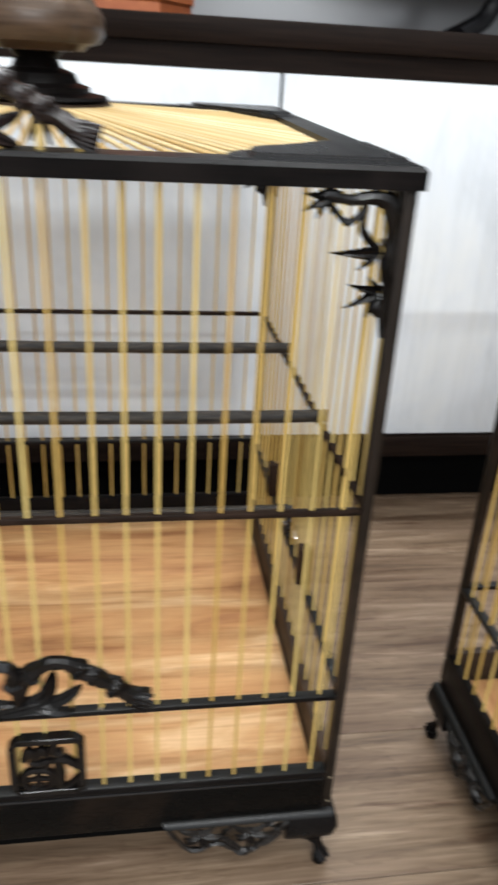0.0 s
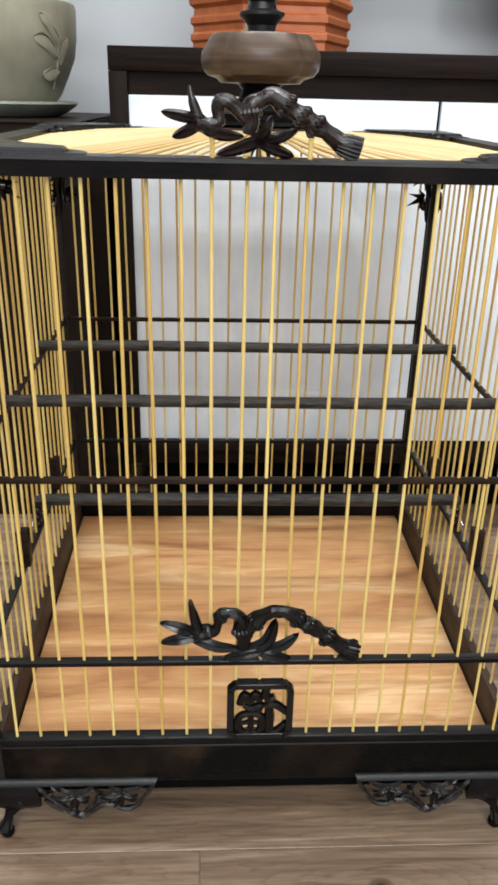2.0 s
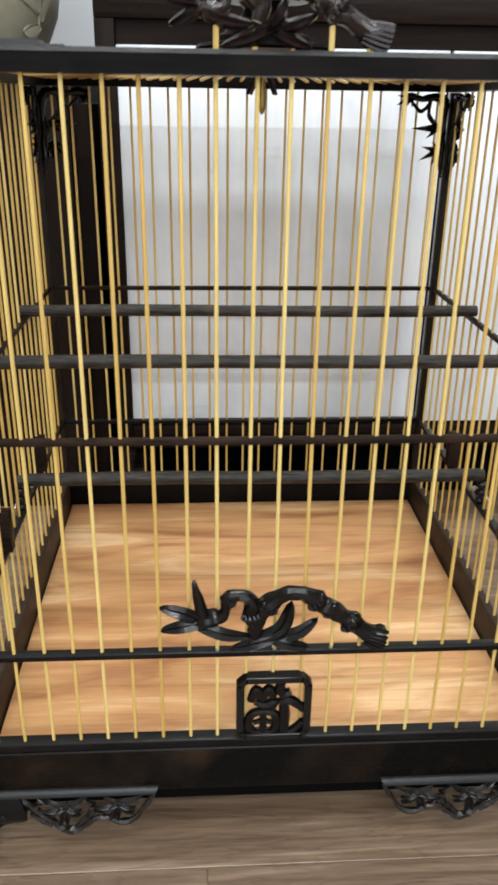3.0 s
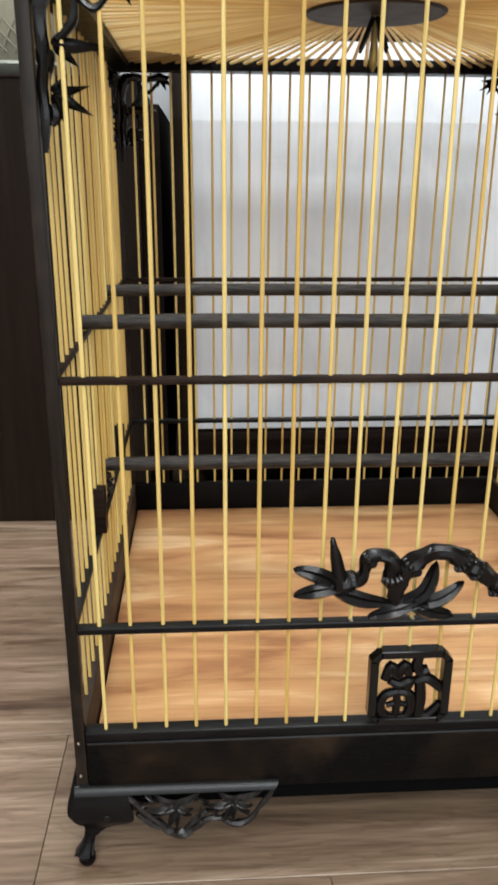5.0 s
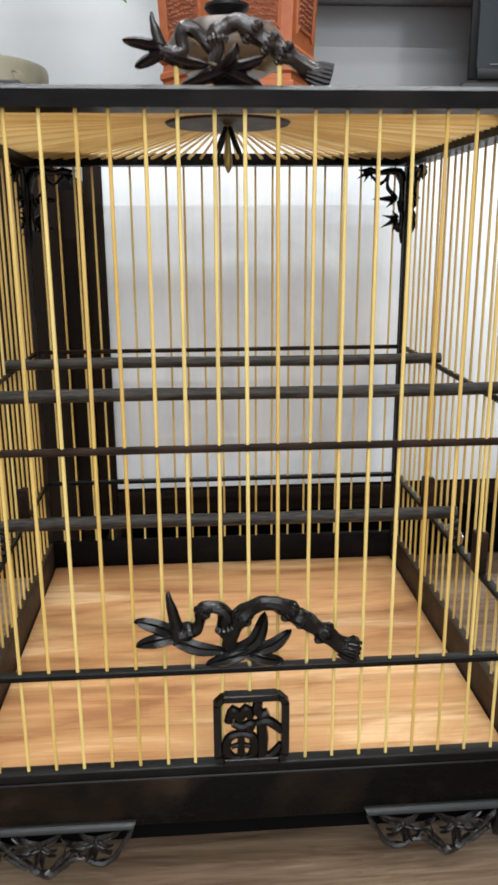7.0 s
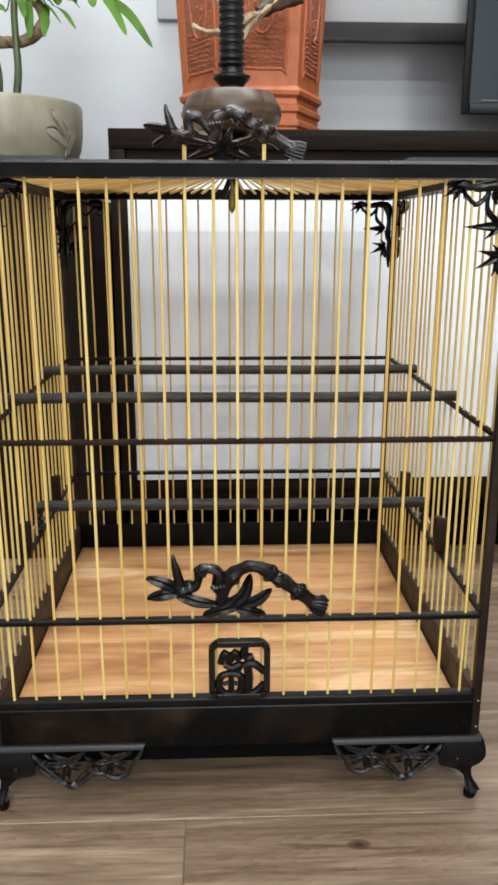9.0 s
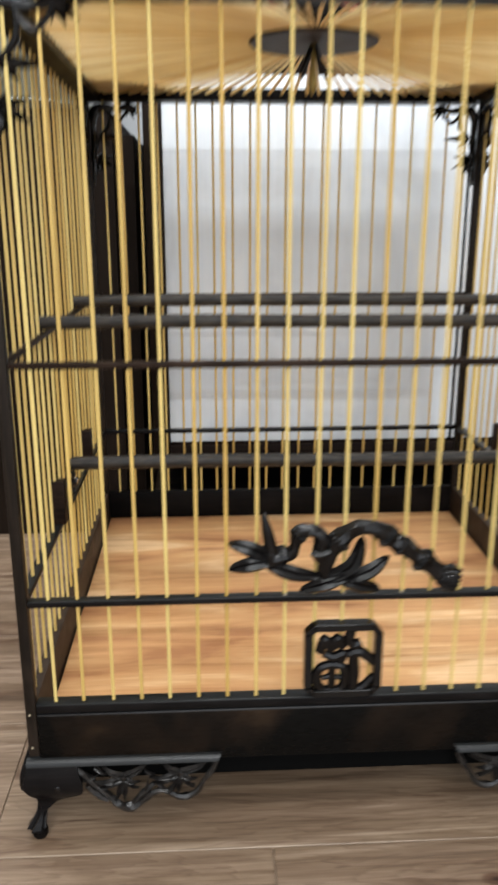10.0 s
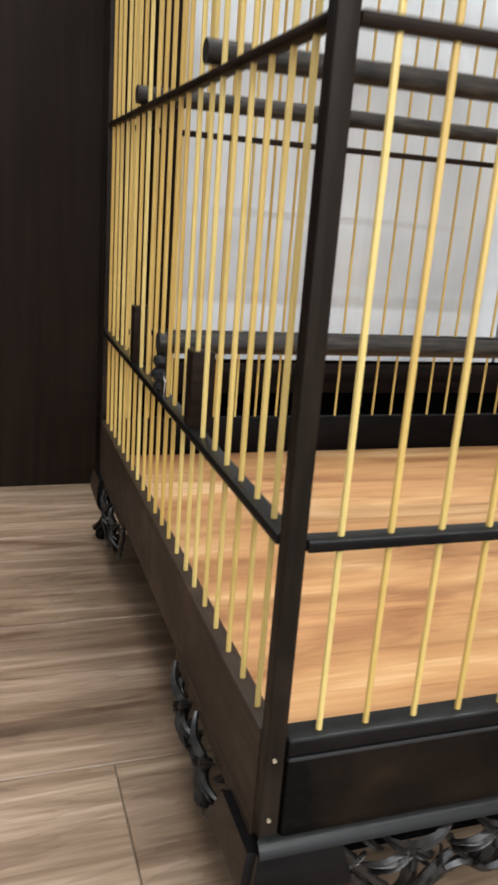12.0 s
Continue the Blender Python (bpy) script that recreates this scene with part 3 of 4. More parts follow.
part("dish", lathe([(0.085, 0), (0.098, 0.002), (0.113, 0.012), (0.118, 0.016), (0.117, 0.019), (0.112, 0.018), (0.1, 0.010), (0.09, 0.009)], 56), CELADON_DARK, th)


def planter():
    th = thing("planter", "pale celadon glazed round planter with leaf relief", "plant pot", (PX, PY, 0.5195))
    part("pot", lathe([(0.076, 0), (0.084, 0.002), (0.096, 0.016), (0.108, 0.04), (0.1170, 0.061), (0.1205, 0.083), (0.1215, 0.1175), (0.1195, 0.1225), (0.1155, 0.1225), (0.1135, 0.1165), (0.1135, 0.102)], 64), CELADON, th)
    part("soil", lathe([(0.1125, 0.092), (0.1125, 0.100), (0.06, 0.107), (0.01, 0.109)], 32), SOIL, th, "dark potting soil")

    def on(a, z, lift=0.0):
        r = 0.1210 if z > 0.085 else 0.096 + 0.0248 * ((max(z, 0.017) - 0.016) / 0.069) ** 0.6
        return Vector((math.sin(a) * (r + lift), -math.cos(a) * (r + lift), z))

    for a0 in (1.12, -0.75, 2.6, -2.4):
        bm = bmesh.new()
        for da, z, la, lz in ((0.0, 0.078, -0.26, 0.026), (0.02, 0.062, -0.36, 0.018), (0.06, 0.046, -0.24, -0.006), (0.05, 0.052, 0.12, 0.030)):
            out = Vector((math.sin(a0), -math.cos(a0), 0))
            blade([on(a0 + da, z, 0.0005), on(a0 + da + la * 0.55, z + lz * 0.75, 0.001), on(a0 + da + la, z + lz, 0.0003)], 0.017, 0.004, out, bm)
        tube([on(a0 + 0.06, 0.024, 0), on(a0 + 0.03, 0.05, 0.001), on(a0, 0.084, 0)], [0.0012, 0.0016, 0.0008], 6, 4, bm=bm)
        part("leaf_relief", bm, CELADON, th)
        for da, z, la, lz in ((0.0, 0.078, -0.26, 0.026), (0.02, 0.062, -0.36, 0.018), (0.06, 0.046, -0.24, -0.006), (0.05, 0.052, 0.12, 0.030)):
            for side in (-1, 1):
                pts = [on(a0 + da + la * f - side * lz * 2.2 * w, z + lz * (f + 0.2 * math.sin(3.1 * f)) + side * abs(la) * 0.024 * w, 0.0002) for f, w in ((0, 0.1), (0.25, 0.8), (0.55, 1.0), (0.8, 0.6), (1.0, 0.05))]
                part("leaf_outline", tube(pts, [0.0009, 0.0014, 0.0014, 0.0012, 0.0007], 6, 3), CELADON_LINE, th)
    bm = bmesh.new()
    for q in range(7):
        a = 0.15 - q * 0.13
        tube([on(a, 0.052 - 0.0, 0.0004), on(a + 0.12, 0.036, 0.0006), on(a + 0.26, 0.02, 0.0004)], [0.001] * 3, 6, 4, bm=bm)
        if q < 5:
            tube([on(a - 0.05, 0.02, 0.0004), on(a + 0.03, 0.036, 0.0006), on(a + 0.11, 0.05, 0.0004)], [0.001] * 3, 6, 4, bm=bm)
    part("lattice_relief", bm, CELADON, th)
    return th


planter()


def plant():
    th = thing("bonsai_plant", "leafy green potted plant with a coiled bare branch", "plant", (PX + 0.014, PY, 0.642))
    part("coiled_branch", tube([(-0.035, 0.0, -0.022), (-0.05, 0.0, 0.045), (-0.035, 0.0, 0.080), (0.005, -0.01, 0.081), (0.035, -0.02, 0.081), (0.058, -0.02, 0.096), (0.064, -0.015, 0.114), (0.052, -0.01, 0.135), (0.03, 0, 0.155), (0.01, 0.005, 0.19), (0.012, 0, 0.25)],
                               [0.009, 0.009, 0.0085, 0.008, 0.008, 0.0085, 0.008, 0.0075, 0.007, 0.007, 0.006], 12, 6, lumps=0.25), BARK, th, "knobbly grey-brown branch")
    part("stem", tube([(0.018, -0.035, -0.022), (0.027, -0.035, 0.035), (0.026, -0.03, 0.075), (0.024, -0.02, 0.12), (0.027, -0.01, 0.17), (0.03, 0, 0.25)], [0.0066, 0.0054, 0.005, 0.0048, 0.0046, 0.0042], 12, 6, lumps=0.12), STEM, th, "smooth green stem")
    part("stem", tube([(-0.01, -0.02, -0.022), (-0.004, -0.02, 0.04), (-0.02, -0.01, 0.1), (-0.03, 0, 0.2)], [0.006, 0.0055, 0.005, 0.004], 10, 6, lumps=0.12), STEM, th)
    rnd = random.Random(7)
    # crown of hanging leaves: start, tip, width
    tufts = [((0.075, 0, 0.132), (0.108, -0.02, 0.097), 0.017), ((0.094, 0, 0.140), (0.114, -0.01, 0.126), 0.011), ((0.069, -0.02, 0.128), (0.067, -0.04, 0.082), 0.012),
             ((0.034, -0.03, 0.14), (0.045, -0.05, 0.103), 0.013), ((0.126, 0, 0.16), (0.134, -0.02, 0.125), 0.018), ((0.145, 0.01, 0.148), (0.177, 0, 0.094), 0.013),
             ((0.148, 0.01, 0.145), (0.214, 0, 0.078), 0.014), ((0.16, 0.01, 0.165), (0.184, 0, 0.141), 0.009), ((0.006, -0.02, 0.17), (0.008, -0.04, 0.137), 0.014),
             ((0.057, -0.01, 0.17), (0.055, -0.03, 0.128), 0.015), ((-0.002, -0.02, 0.128), (0.017, -0.04, 0.112), 0.010), ((0.085, 0, 0.17), (0.088, -0.03, 0.125), 0.017),
             ((0.07, 0, 0.145), (0.10, 0.02, 0.146), 0.012), ((0.01, 0, 0.125), (-0.02, -0.03, 0.105), 0.012),
             ((0.053, -0.02, 0.142), (0.094, -0.03, 0.134), 0.014), ((0.052, -0.02, 0.136), (0.091, -0.035, 0.101), 0.014), ((0.046, -0.03, 0.130), (0.048, -0.04, 0.080), 0.013), ((0.062, -0.02, 0.165), (0.075, -0.03, 0.130), 0.017)]
    for q in range(34):
        a, r, z = rnd.uniform(0, 6.28), rnd.uniform(0.02, 0.13), rnd.uniform(0.17, 0.29)
        s = (0.03 + r * math.cos(a) * 0.6, r * math.sin(a) * 0.6, z)
        tufts.append((s, (s[0] + 0.06 * math.cos(a), s[1] + 0.06 * math.sin(a), z - rnd.uniform(-0.01, 0.04)), rnd.uniform(0.011, 0.018)))
    for s, e, w in tufts:
        s, e = Vector(s), Vector(e)
        d = e - s
        mid = (s + e) / 2 + Vector((0, 0, 0.18 * Vector((d.x, d.y, 0)).length))
        up = d.cross(Vector((d.y, -d.x, 0.001))).normalized()
        if abs(d.z) > 0.7 * d.length:
            up = Vector((0.25, -1, 0.1)).normalized()
        part("leaf", blade([s, mid, e], w, 0.0012, up, steps=5, groove=1.6), LEAF, th)
    bm = bmesh.new()
    for s, e, w in tufts:
        c = Vector((0.028, 0, min(0.25, s[2] + 0.03)))
        tube([c, (Vector(s) + c) / 2 + Vector((0, 0, 0.012)), Vector(s)], [0.0014, 0.0012, 0.0009], 6, 3, bm=bm)
    part("leaf_stalks", bm, STEM, th)
    return th


plant()


# ---- the bird cage, built about its own middle ----
A, ZR, ZL, ZU, ZT = 0.2, 0.1015, 0.170, 0.315, 0.500   # half width, rim, low rail, high rail, underside of the top
PITCH = 0.0180
QUARTER = [pose(0, 0, 0, 0, 0, 90 * k) for k in range(4)]   # front, then round the cage


def ornament(cage, at, mat, label, name, stalk, spur, leaves, nodes, root):
    """Bamboo shoot in millimetres, upright in x and z: (x, z, radius) along the stalk, leaves by three points and a width."""
    k = 0.001
    fat, seg = (1.2, 9) if name == "front_ornament" else (1.04, 12)
    P = lambda *q: [(x * k, y * k, z * k) for x, y, z in q]
    top = part(name, tube(P(*[(x, 0, z) for x, z, r in stalk]), [fat * r * k for x, z, r in stalk], seg, 3, 0.9, lumps=0.25), mat, cage, label, at, sharp=32)
    part("stalk", tube(P(*[(x, 0.5, z) for x, z, r in spur]), [fat * r * k for x, z, r in spur], seg, 3, 0.9, lumps=0.25), mat, top, sharp=32)
    a, b, c, w = leaves[0]
    part("shoot_tip", tube(P((a[0], 0, a[1]), (b[0], -1, b[1]), (c[0] + 0.4, -1, c[1] - 4), (c[0], 0, c[1])), [0.58 * w * k, 0.40 * w * k, 0.22 * w * k, 0.10 * w * k], 9, 4, 0.8), mat, top, sharp=50)
    for a, b, c, w in leaves[1:]:
        part("carved_leaf", blade(P((a[0], 0, a[1]), (b[0], -2, b[1]), (c[0], 0, c[1])), 0.95 * fat * w * k, 7.5 * k, (0, -1, 0), groove=0.7), mat, top)
    bm = bmesh.new()
    # toothed collars at the joints, then the fluted root end
    for x, z, r, d in nodes:
        r *= 0.94 * fat
        ux, uz = math.cos(radians(d)), math.sin(radians(d))
        for q in range(6):
            t = radians(-70 + q * 28)
            ox, oy, h = r * math.sin(t), -r * 0.85 * math.cos(t), 1.08
            tube(P((x - 1.6 * ux - ox * uz, oy * 0.86, z - 1.6 * uz + ox * ux), (x + 0.8 * ux - ox * uz * h, oy * 1.1, z + 0.8 * uz + ox * ux * h), (x + 3.2 * ux - ox * uz, oy * 0.95, z + 3.2 * uz + ox * ux)), [0.7 * k, 1.7 * k, 0.8 * k], 6, 3, bm=bm)
    x, z, r, d = root
    r *= 1.13
    ux, uz = math.cos(radians(d)), math.sin(radians(d))
    for q in range(6):
        o = (q - 2.5) * r * 0.34
        y = -0.85 * math.sqrt(max(0.1, r * r - o * o))
        tube(P((x - 11 * ux - o * 0.75 * uz, y * 0.78, z - 11 * uz + o * 0.75 * ux), (x - 4 * ux - o * uz, y * 1.0, z - 4 * uz + o * ux), (x + 1.2 * ux - o * uz, y, z + 1.2 * uz + o * ux)), [0.5 * k, 1.2 * k, 1.3 * k], 6, 3, bm=bm)
    tagged(part("root_ridges", bm, mat, top), "fine carved ridges on the root", kind="stuff")
    return top


def plaque(cage, at):
    """Openwork seal plaque with cut corners and abstract curled strokes."""
    k = 0.001
    w, h, c, t = 24.4, 51.5, 6.5, 5.0
    bm = bmesh.new()
    ring = []
    for s in (0, t):
        ring.append([(-w + c, s), (w - c, s), (w - s, c + s * 0.2), (w - s, h - c - s * 0.2), (w - c, h - s), (-w + c, h - s), (-w + s, h - c - s * 0.2), (-w + s, c + s * 0.2)])
    vs = [[[bm.verts.new((x * k, y * k, z * k)) for x, z in r] for y in (-5, 3)] for r in ring]
    for i in range(8):
        j = (i + 1) % 8
        for a, b, c2, d in ((vs[0][0], vs[1][0], 0, 0), (vs[0][1], vs[1][1], 0, 0), (vs[0][0], vs[0][1], 0, 0), (vs[1][0], vs[1][1], 0, 0)):
            bm.faces.new((a[i], a[j], b[j], b[i]))
    bmesh.ops.bevel(bm, geom=list(bm.edges), offset=0.0006, segments=1, affect="EDGES")
    top = part("seal_plaque", bm, CARVED, cage, "openwork black wooden seal plaque", at)
    P = lambda *q: [(x * k, -1.5 * k, z * k) for x, z in q]
    strokes = [([(-15, 31), (-11.5, 40.5), (-7.5, 33.5), (-3.5, 41), (-0.5, 34)], 2.7), ([(-12, 30), (-6, 27.5), (0.5, 30), (-1.5, 23.5)], 2.6),
               ([(-6.5, 22.5), (-14, 20), (-16.5, 12), (-13, 5), (-6.5, 3.5)], 2.6), ([(-6.5, 22.5), (0.5, 20), (2, 12), (-0.5, 5), (-6.5, 3.5)], 2.6), ([(-7, 22), (-6.5, 13), (-7, 4)], 2.2), ([(-13, 12.5), (-7, 14), (-1, 12.5)], 1.7),
               ([(5, 46), (3.8, 40), (6.6, 36), (11, 37.5)], 3.0), ([(3.6, 29), (10.5, 31), (20, 23)], 3.0), ([(6.5, 30), (7.4, 17), (6.6, 3)], 3.2), ([(6, 4), (13, 5.5), (19.5, 13)], 2.6)]
    for pts, r in strokes:
        part("stroke", tube(P(*pts), [1.22 * r * k * (1.0 if 0 < q < len(pts) - 1 else 0.85) for q in range(len(pts))], 8, 4, 0.9), CARVED, top)
    return top


def corner_bracket(cage, at):
    """Carved bamboo spray in the upper corner; corner at the origin, runs to -x and -z."""
    k = 0.001
    P = lambda *q: [(x * k, y * k, z * k) for x, y, z in q]
    top = part("corner_carving", tube(P((-1.5, 0, -76), (-2.5, 0, -62), (-2.0, 0, -48), (-3.5, 0, -36), (-3, 0, -22), (-5, 0, -8), (-14, 0, -4), (-26, 0, -5.5), (-36, 0, -3.8), (-43, 0, -5)), [r * k for r in (1.2, 2.6, 2.4, 3.2, 2.6, 5.2, 3.8, 2.6, 3.4, 2.4)], 8, 3, 0.9, lumps=0.3), CARVED, cage, "carved bamboo corner spray", at)
    for a, b, w in (((-38, -4.5), (-50, -11.5), 4.6), ((-38, -4.5), (-43, -15), 4.2), ((-40, -4), (-50, -3), 3.4), ((-36, -5), (-35.5, -13), 3.0),
                    ((-8, -31), (-34, -31.5), 6.0), ((-9, -31), (-19, -40), 4.6), ((-8, -31.5), (-17, -20), 4.2), ((-6, -33), (-6, -45), 4.0),
                    ((-7, -51), (-23, -47.5), 4.6), ((-7, -51), (-24, -60), 5.2), ((-7, -51), (-12, -65), 4.8), ((-6, -50), (-13, -43), 3.4)):
        mid = ((a[0] + b[0]) / 2, -2, (a[1] + b[1]) / 2)
        part("carved_leaf", blade(P((a[0], 0, a[1]), mid, (b[0], 0, b[1])), 1.25 * w * k, 6 * k, (0, -1, 0), steps=3, spear=True), CARVED, top)
    part("tendril", tube(P((-37, 0, -7), (-31, 0, -13), (-27, 0, -16.5), (-22, 0, -14), (-18, 0, -9)), [r * k for r in (1.4, 1.7, 2.0, 1.7, 1.9)], 7, 3), CARVED, top)
    part("tendril", tube(P((-18, 0, -6), (-18.5, 0, -15), (-17, 0, -22), (-10, 0, -29)), [2.0 * k, 1.7 * k, 2.3 * k, 2.0 * k], 7, 3, lumps=0.3), CARVED, top)
    part("knot", tube(P((-5, 0, -64), (-7, -1, -60), (-6, 0, -55)), [1.5 * k, 2.6 * k, 1.5 * k], 7, 3, lumps=0.3), CARVED, top)
    return top


def foot(cage, at, face_first):
    """Corner foot: scrolled block, flared toe and two openwork wings; corner at the origin, inwards is +x and +y.
    The wing on the face has a moulding with sheen painted on top, the one on the side lies flush with the brown side
    board."""
    k = 0.001
    bm = bmesh.new()
    secs = [(61.0, 3.0, 31), (57, 4.2, 32), (52, 5.1, 33.5), (47, 5.4, 35), (42.5, 4.8, 35), (39, 3.4, 34), (35.5, 1.4, 30), (32.5, -0.8, 23), (29, -2.4, 16.5), (25, -2.9, 12.5), (20.5, -2.4, 10.4), (16.5, -1.0, 9.6), (13, 1.2, 9.2), (10.4, 3.2, 9.0), (9.0, 3.8, 8.6), (8.0, 3.0, 8.2)]
    rings = []
    for z, off, inn in secs:
        rings.append([bm.verts.new((x * k, y * k, z * k)) for x, y in ((-off, -off), (inn, -off), (inn * 0.8, inn * 0.8), (-off, inn))])
    for a, b in zip(rings, rings[1:]):
        for i in range(4):
            bm.faces.new((a[i], a[(i + 1) % 4], b[(i + 1) % 4], b[i]))
    bm.faces.new(rings[0])
    bm.faces.new(rings[-1])
    edge = [e for e in bm.edges if abs(e.verts[0].co.z - e.verts[1].co.z) > 1e-5 and all(v.co.x < 0.012 and v.co.y < 0.012 for v in e.verts)]
    bmesh.ops.bevel(bm, geom=edge, offset=0.003, segments=3, affect="EDGES")
    ft = part("foot", bm, EBONY_GLOSS, cage, "carved scroll foot of black wood", at, sharp=60)
    # side faces get the brown wood that carries the painted side light
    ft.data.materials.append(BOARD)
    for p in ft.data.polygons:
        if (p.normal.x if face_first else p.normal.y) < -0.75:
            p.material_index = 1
    part("toe", lathe([(0.001, 0), (0.0040, 0.0004), (0.0052, 0.0026), (0.0052, 0.0062), (0.0040, 0.0086), (0.001, 0.0092)], 16), EBONY, ft, at=pose(0.0036, 0.0036, 0))
    part("eyelet", lathe([(0.0022, -0.0008), (0.0022, 0.0008), (0.0012, 0.0014)], 10), CARVED, ft, at=pose(0.019, -0.0049, 0.045, 90) if face_first else pose(-0.0049, 0.019, 0.045, 0, -90))
    P = lambda *q: [(x * k, y * k, z * k) for x, y, z in q]
    for m, face in ((Matrix.Identity(4), face_first), (Matrix(((0, 1, 0, 0), (1, 0, 0, 0), (0, 0, 1, 0), (0, 0, 0, 1))), not face_first)):
        bm = bmesh.new()
        prof = ((-0.6, 66), (-2.4, 65.2), (-3.8, 63.4), (-4.4, 61.2), (5, 61.2), (5, 66)) if face else ((0.3, 66), (0.3, 58.5), (5, 58.5), (5, 66))
        ends = []
        for cut in (0, 1):
            ends.append([bm.verts.new(((124 - (66 - z) * 0.55 if cut else max(y, 0.0) + 0.02 if face else 8) * k, y * k, z * k)) for y, z in prof])
        for i in range(len(prof)):
            j = (i + 1) % len(prof)
            bm.faces.new((ends[0][i], ends[0][j], ends[1][j], ends[1][i]))
        bm.faces.new(ends[0])
        bm.faces.new(ends[1])
        bm.transform(m)
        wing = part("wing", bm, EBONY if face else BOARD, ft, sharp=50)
        if face:
            wood_on_top(wing)
        for line in (((27, 58, 2.6), (33, 52, 3.0), (39, 46, 3.6), (45, 39, 2.8), (52, 31, 3.4), (58, 25, 4.0), (65, 24, 4.2), (72, 28, 3.0), (78, 34, 3.4)),
                     ((121, 59, 2.2), (117, 50, 2.6), (112, 42, 2.2), (108, 35, 3.0), (101, 30, 3.6), (94, 31, 2.8), (86, 36, 3.4), (78, 34, 3.0)), ((37, 42, 3.0), (43, 34, 3.4), (50, 30, 3.0)), ((66, 27, 2.4), (74, 36, 2.8), (80, 42, 2.2))):
            bm = tube(P(*[(x, 0.8, z) for x, z, r in line]), [0.75 * r * k for x, z, r in line], 7, 3, 0.9, lumps=0.5)
            bm.transform(m)
            part("bamboo_stalk", bm, HIGHLIT, wing)
        hubs = ((61, 49, ((-15, 11, 5.6), (17, 13, 5.8), (-20, -3, 5.6), (-16, -8, 4.4), (-6, -19, 5.0), (0, -20, 4.6), (10, -4, 4.6), (9, -9, 3.6))),
                (97, 51, ((-13, 11, 5.0), (20, 11, 5.6), (-20, -3, 5.4), (-17, -8, 4.0), (-8, -17, 5.0), (-2, -18, 4.2), (11, -5, 4.6), (8, -11, 3.8))))
        for hx, hz, rays in hubs:
            for dx, dz, w in rays:
                a, b, c = (hx - dx * 0.06, 0, hz - dz * 0.06), (hx + dx * 0.5, -3.4, hz + dz * 0.5), (hx + dx, -0.5, hz + dz)
                bm = blade(P(a, b, c), 1.3 * w * k, 5.5 * k, (0, -1, 0), steps=3, spear=True, groove=0.8)
                bm.transform(m)
                part("carved_leaf", bm, HIGHLIT, wing)
            bm = tube(P((hx - 3, 0, hz - 2), (hx, -1.5, hz), (hx + 3, 0, hz - 1)), [1.6 * k, 3.0 * k, 1.6 * k], 7, 3, lumps=0.4)
            bm.transform(m)
            part("knot", bm, HIGHLIT, wing)
        for x, z, dx, dz in ((42, 56, 9, -7), (34, 46, 10, 3), (80, 47, -8, 9), (81, 44, 8, -9), (74, 33, 2, 12), (112, 56, -8, -6), (50, 39, -10, 4), (90, 36, 5, 9), (106, 38, -7, 6)):
            bm = blade(P((x, 2, z), (x + dx * 0.5, 0, z + dz * 0.5), (x + dx, 2, z + dz)), 3.8 * k, 4.5 * k, (0, -1, 0), steps=3, spear=True)
            bm.transform(m)
            part("carved_leaf", bm, HIGHLIT, wing)
    return ft


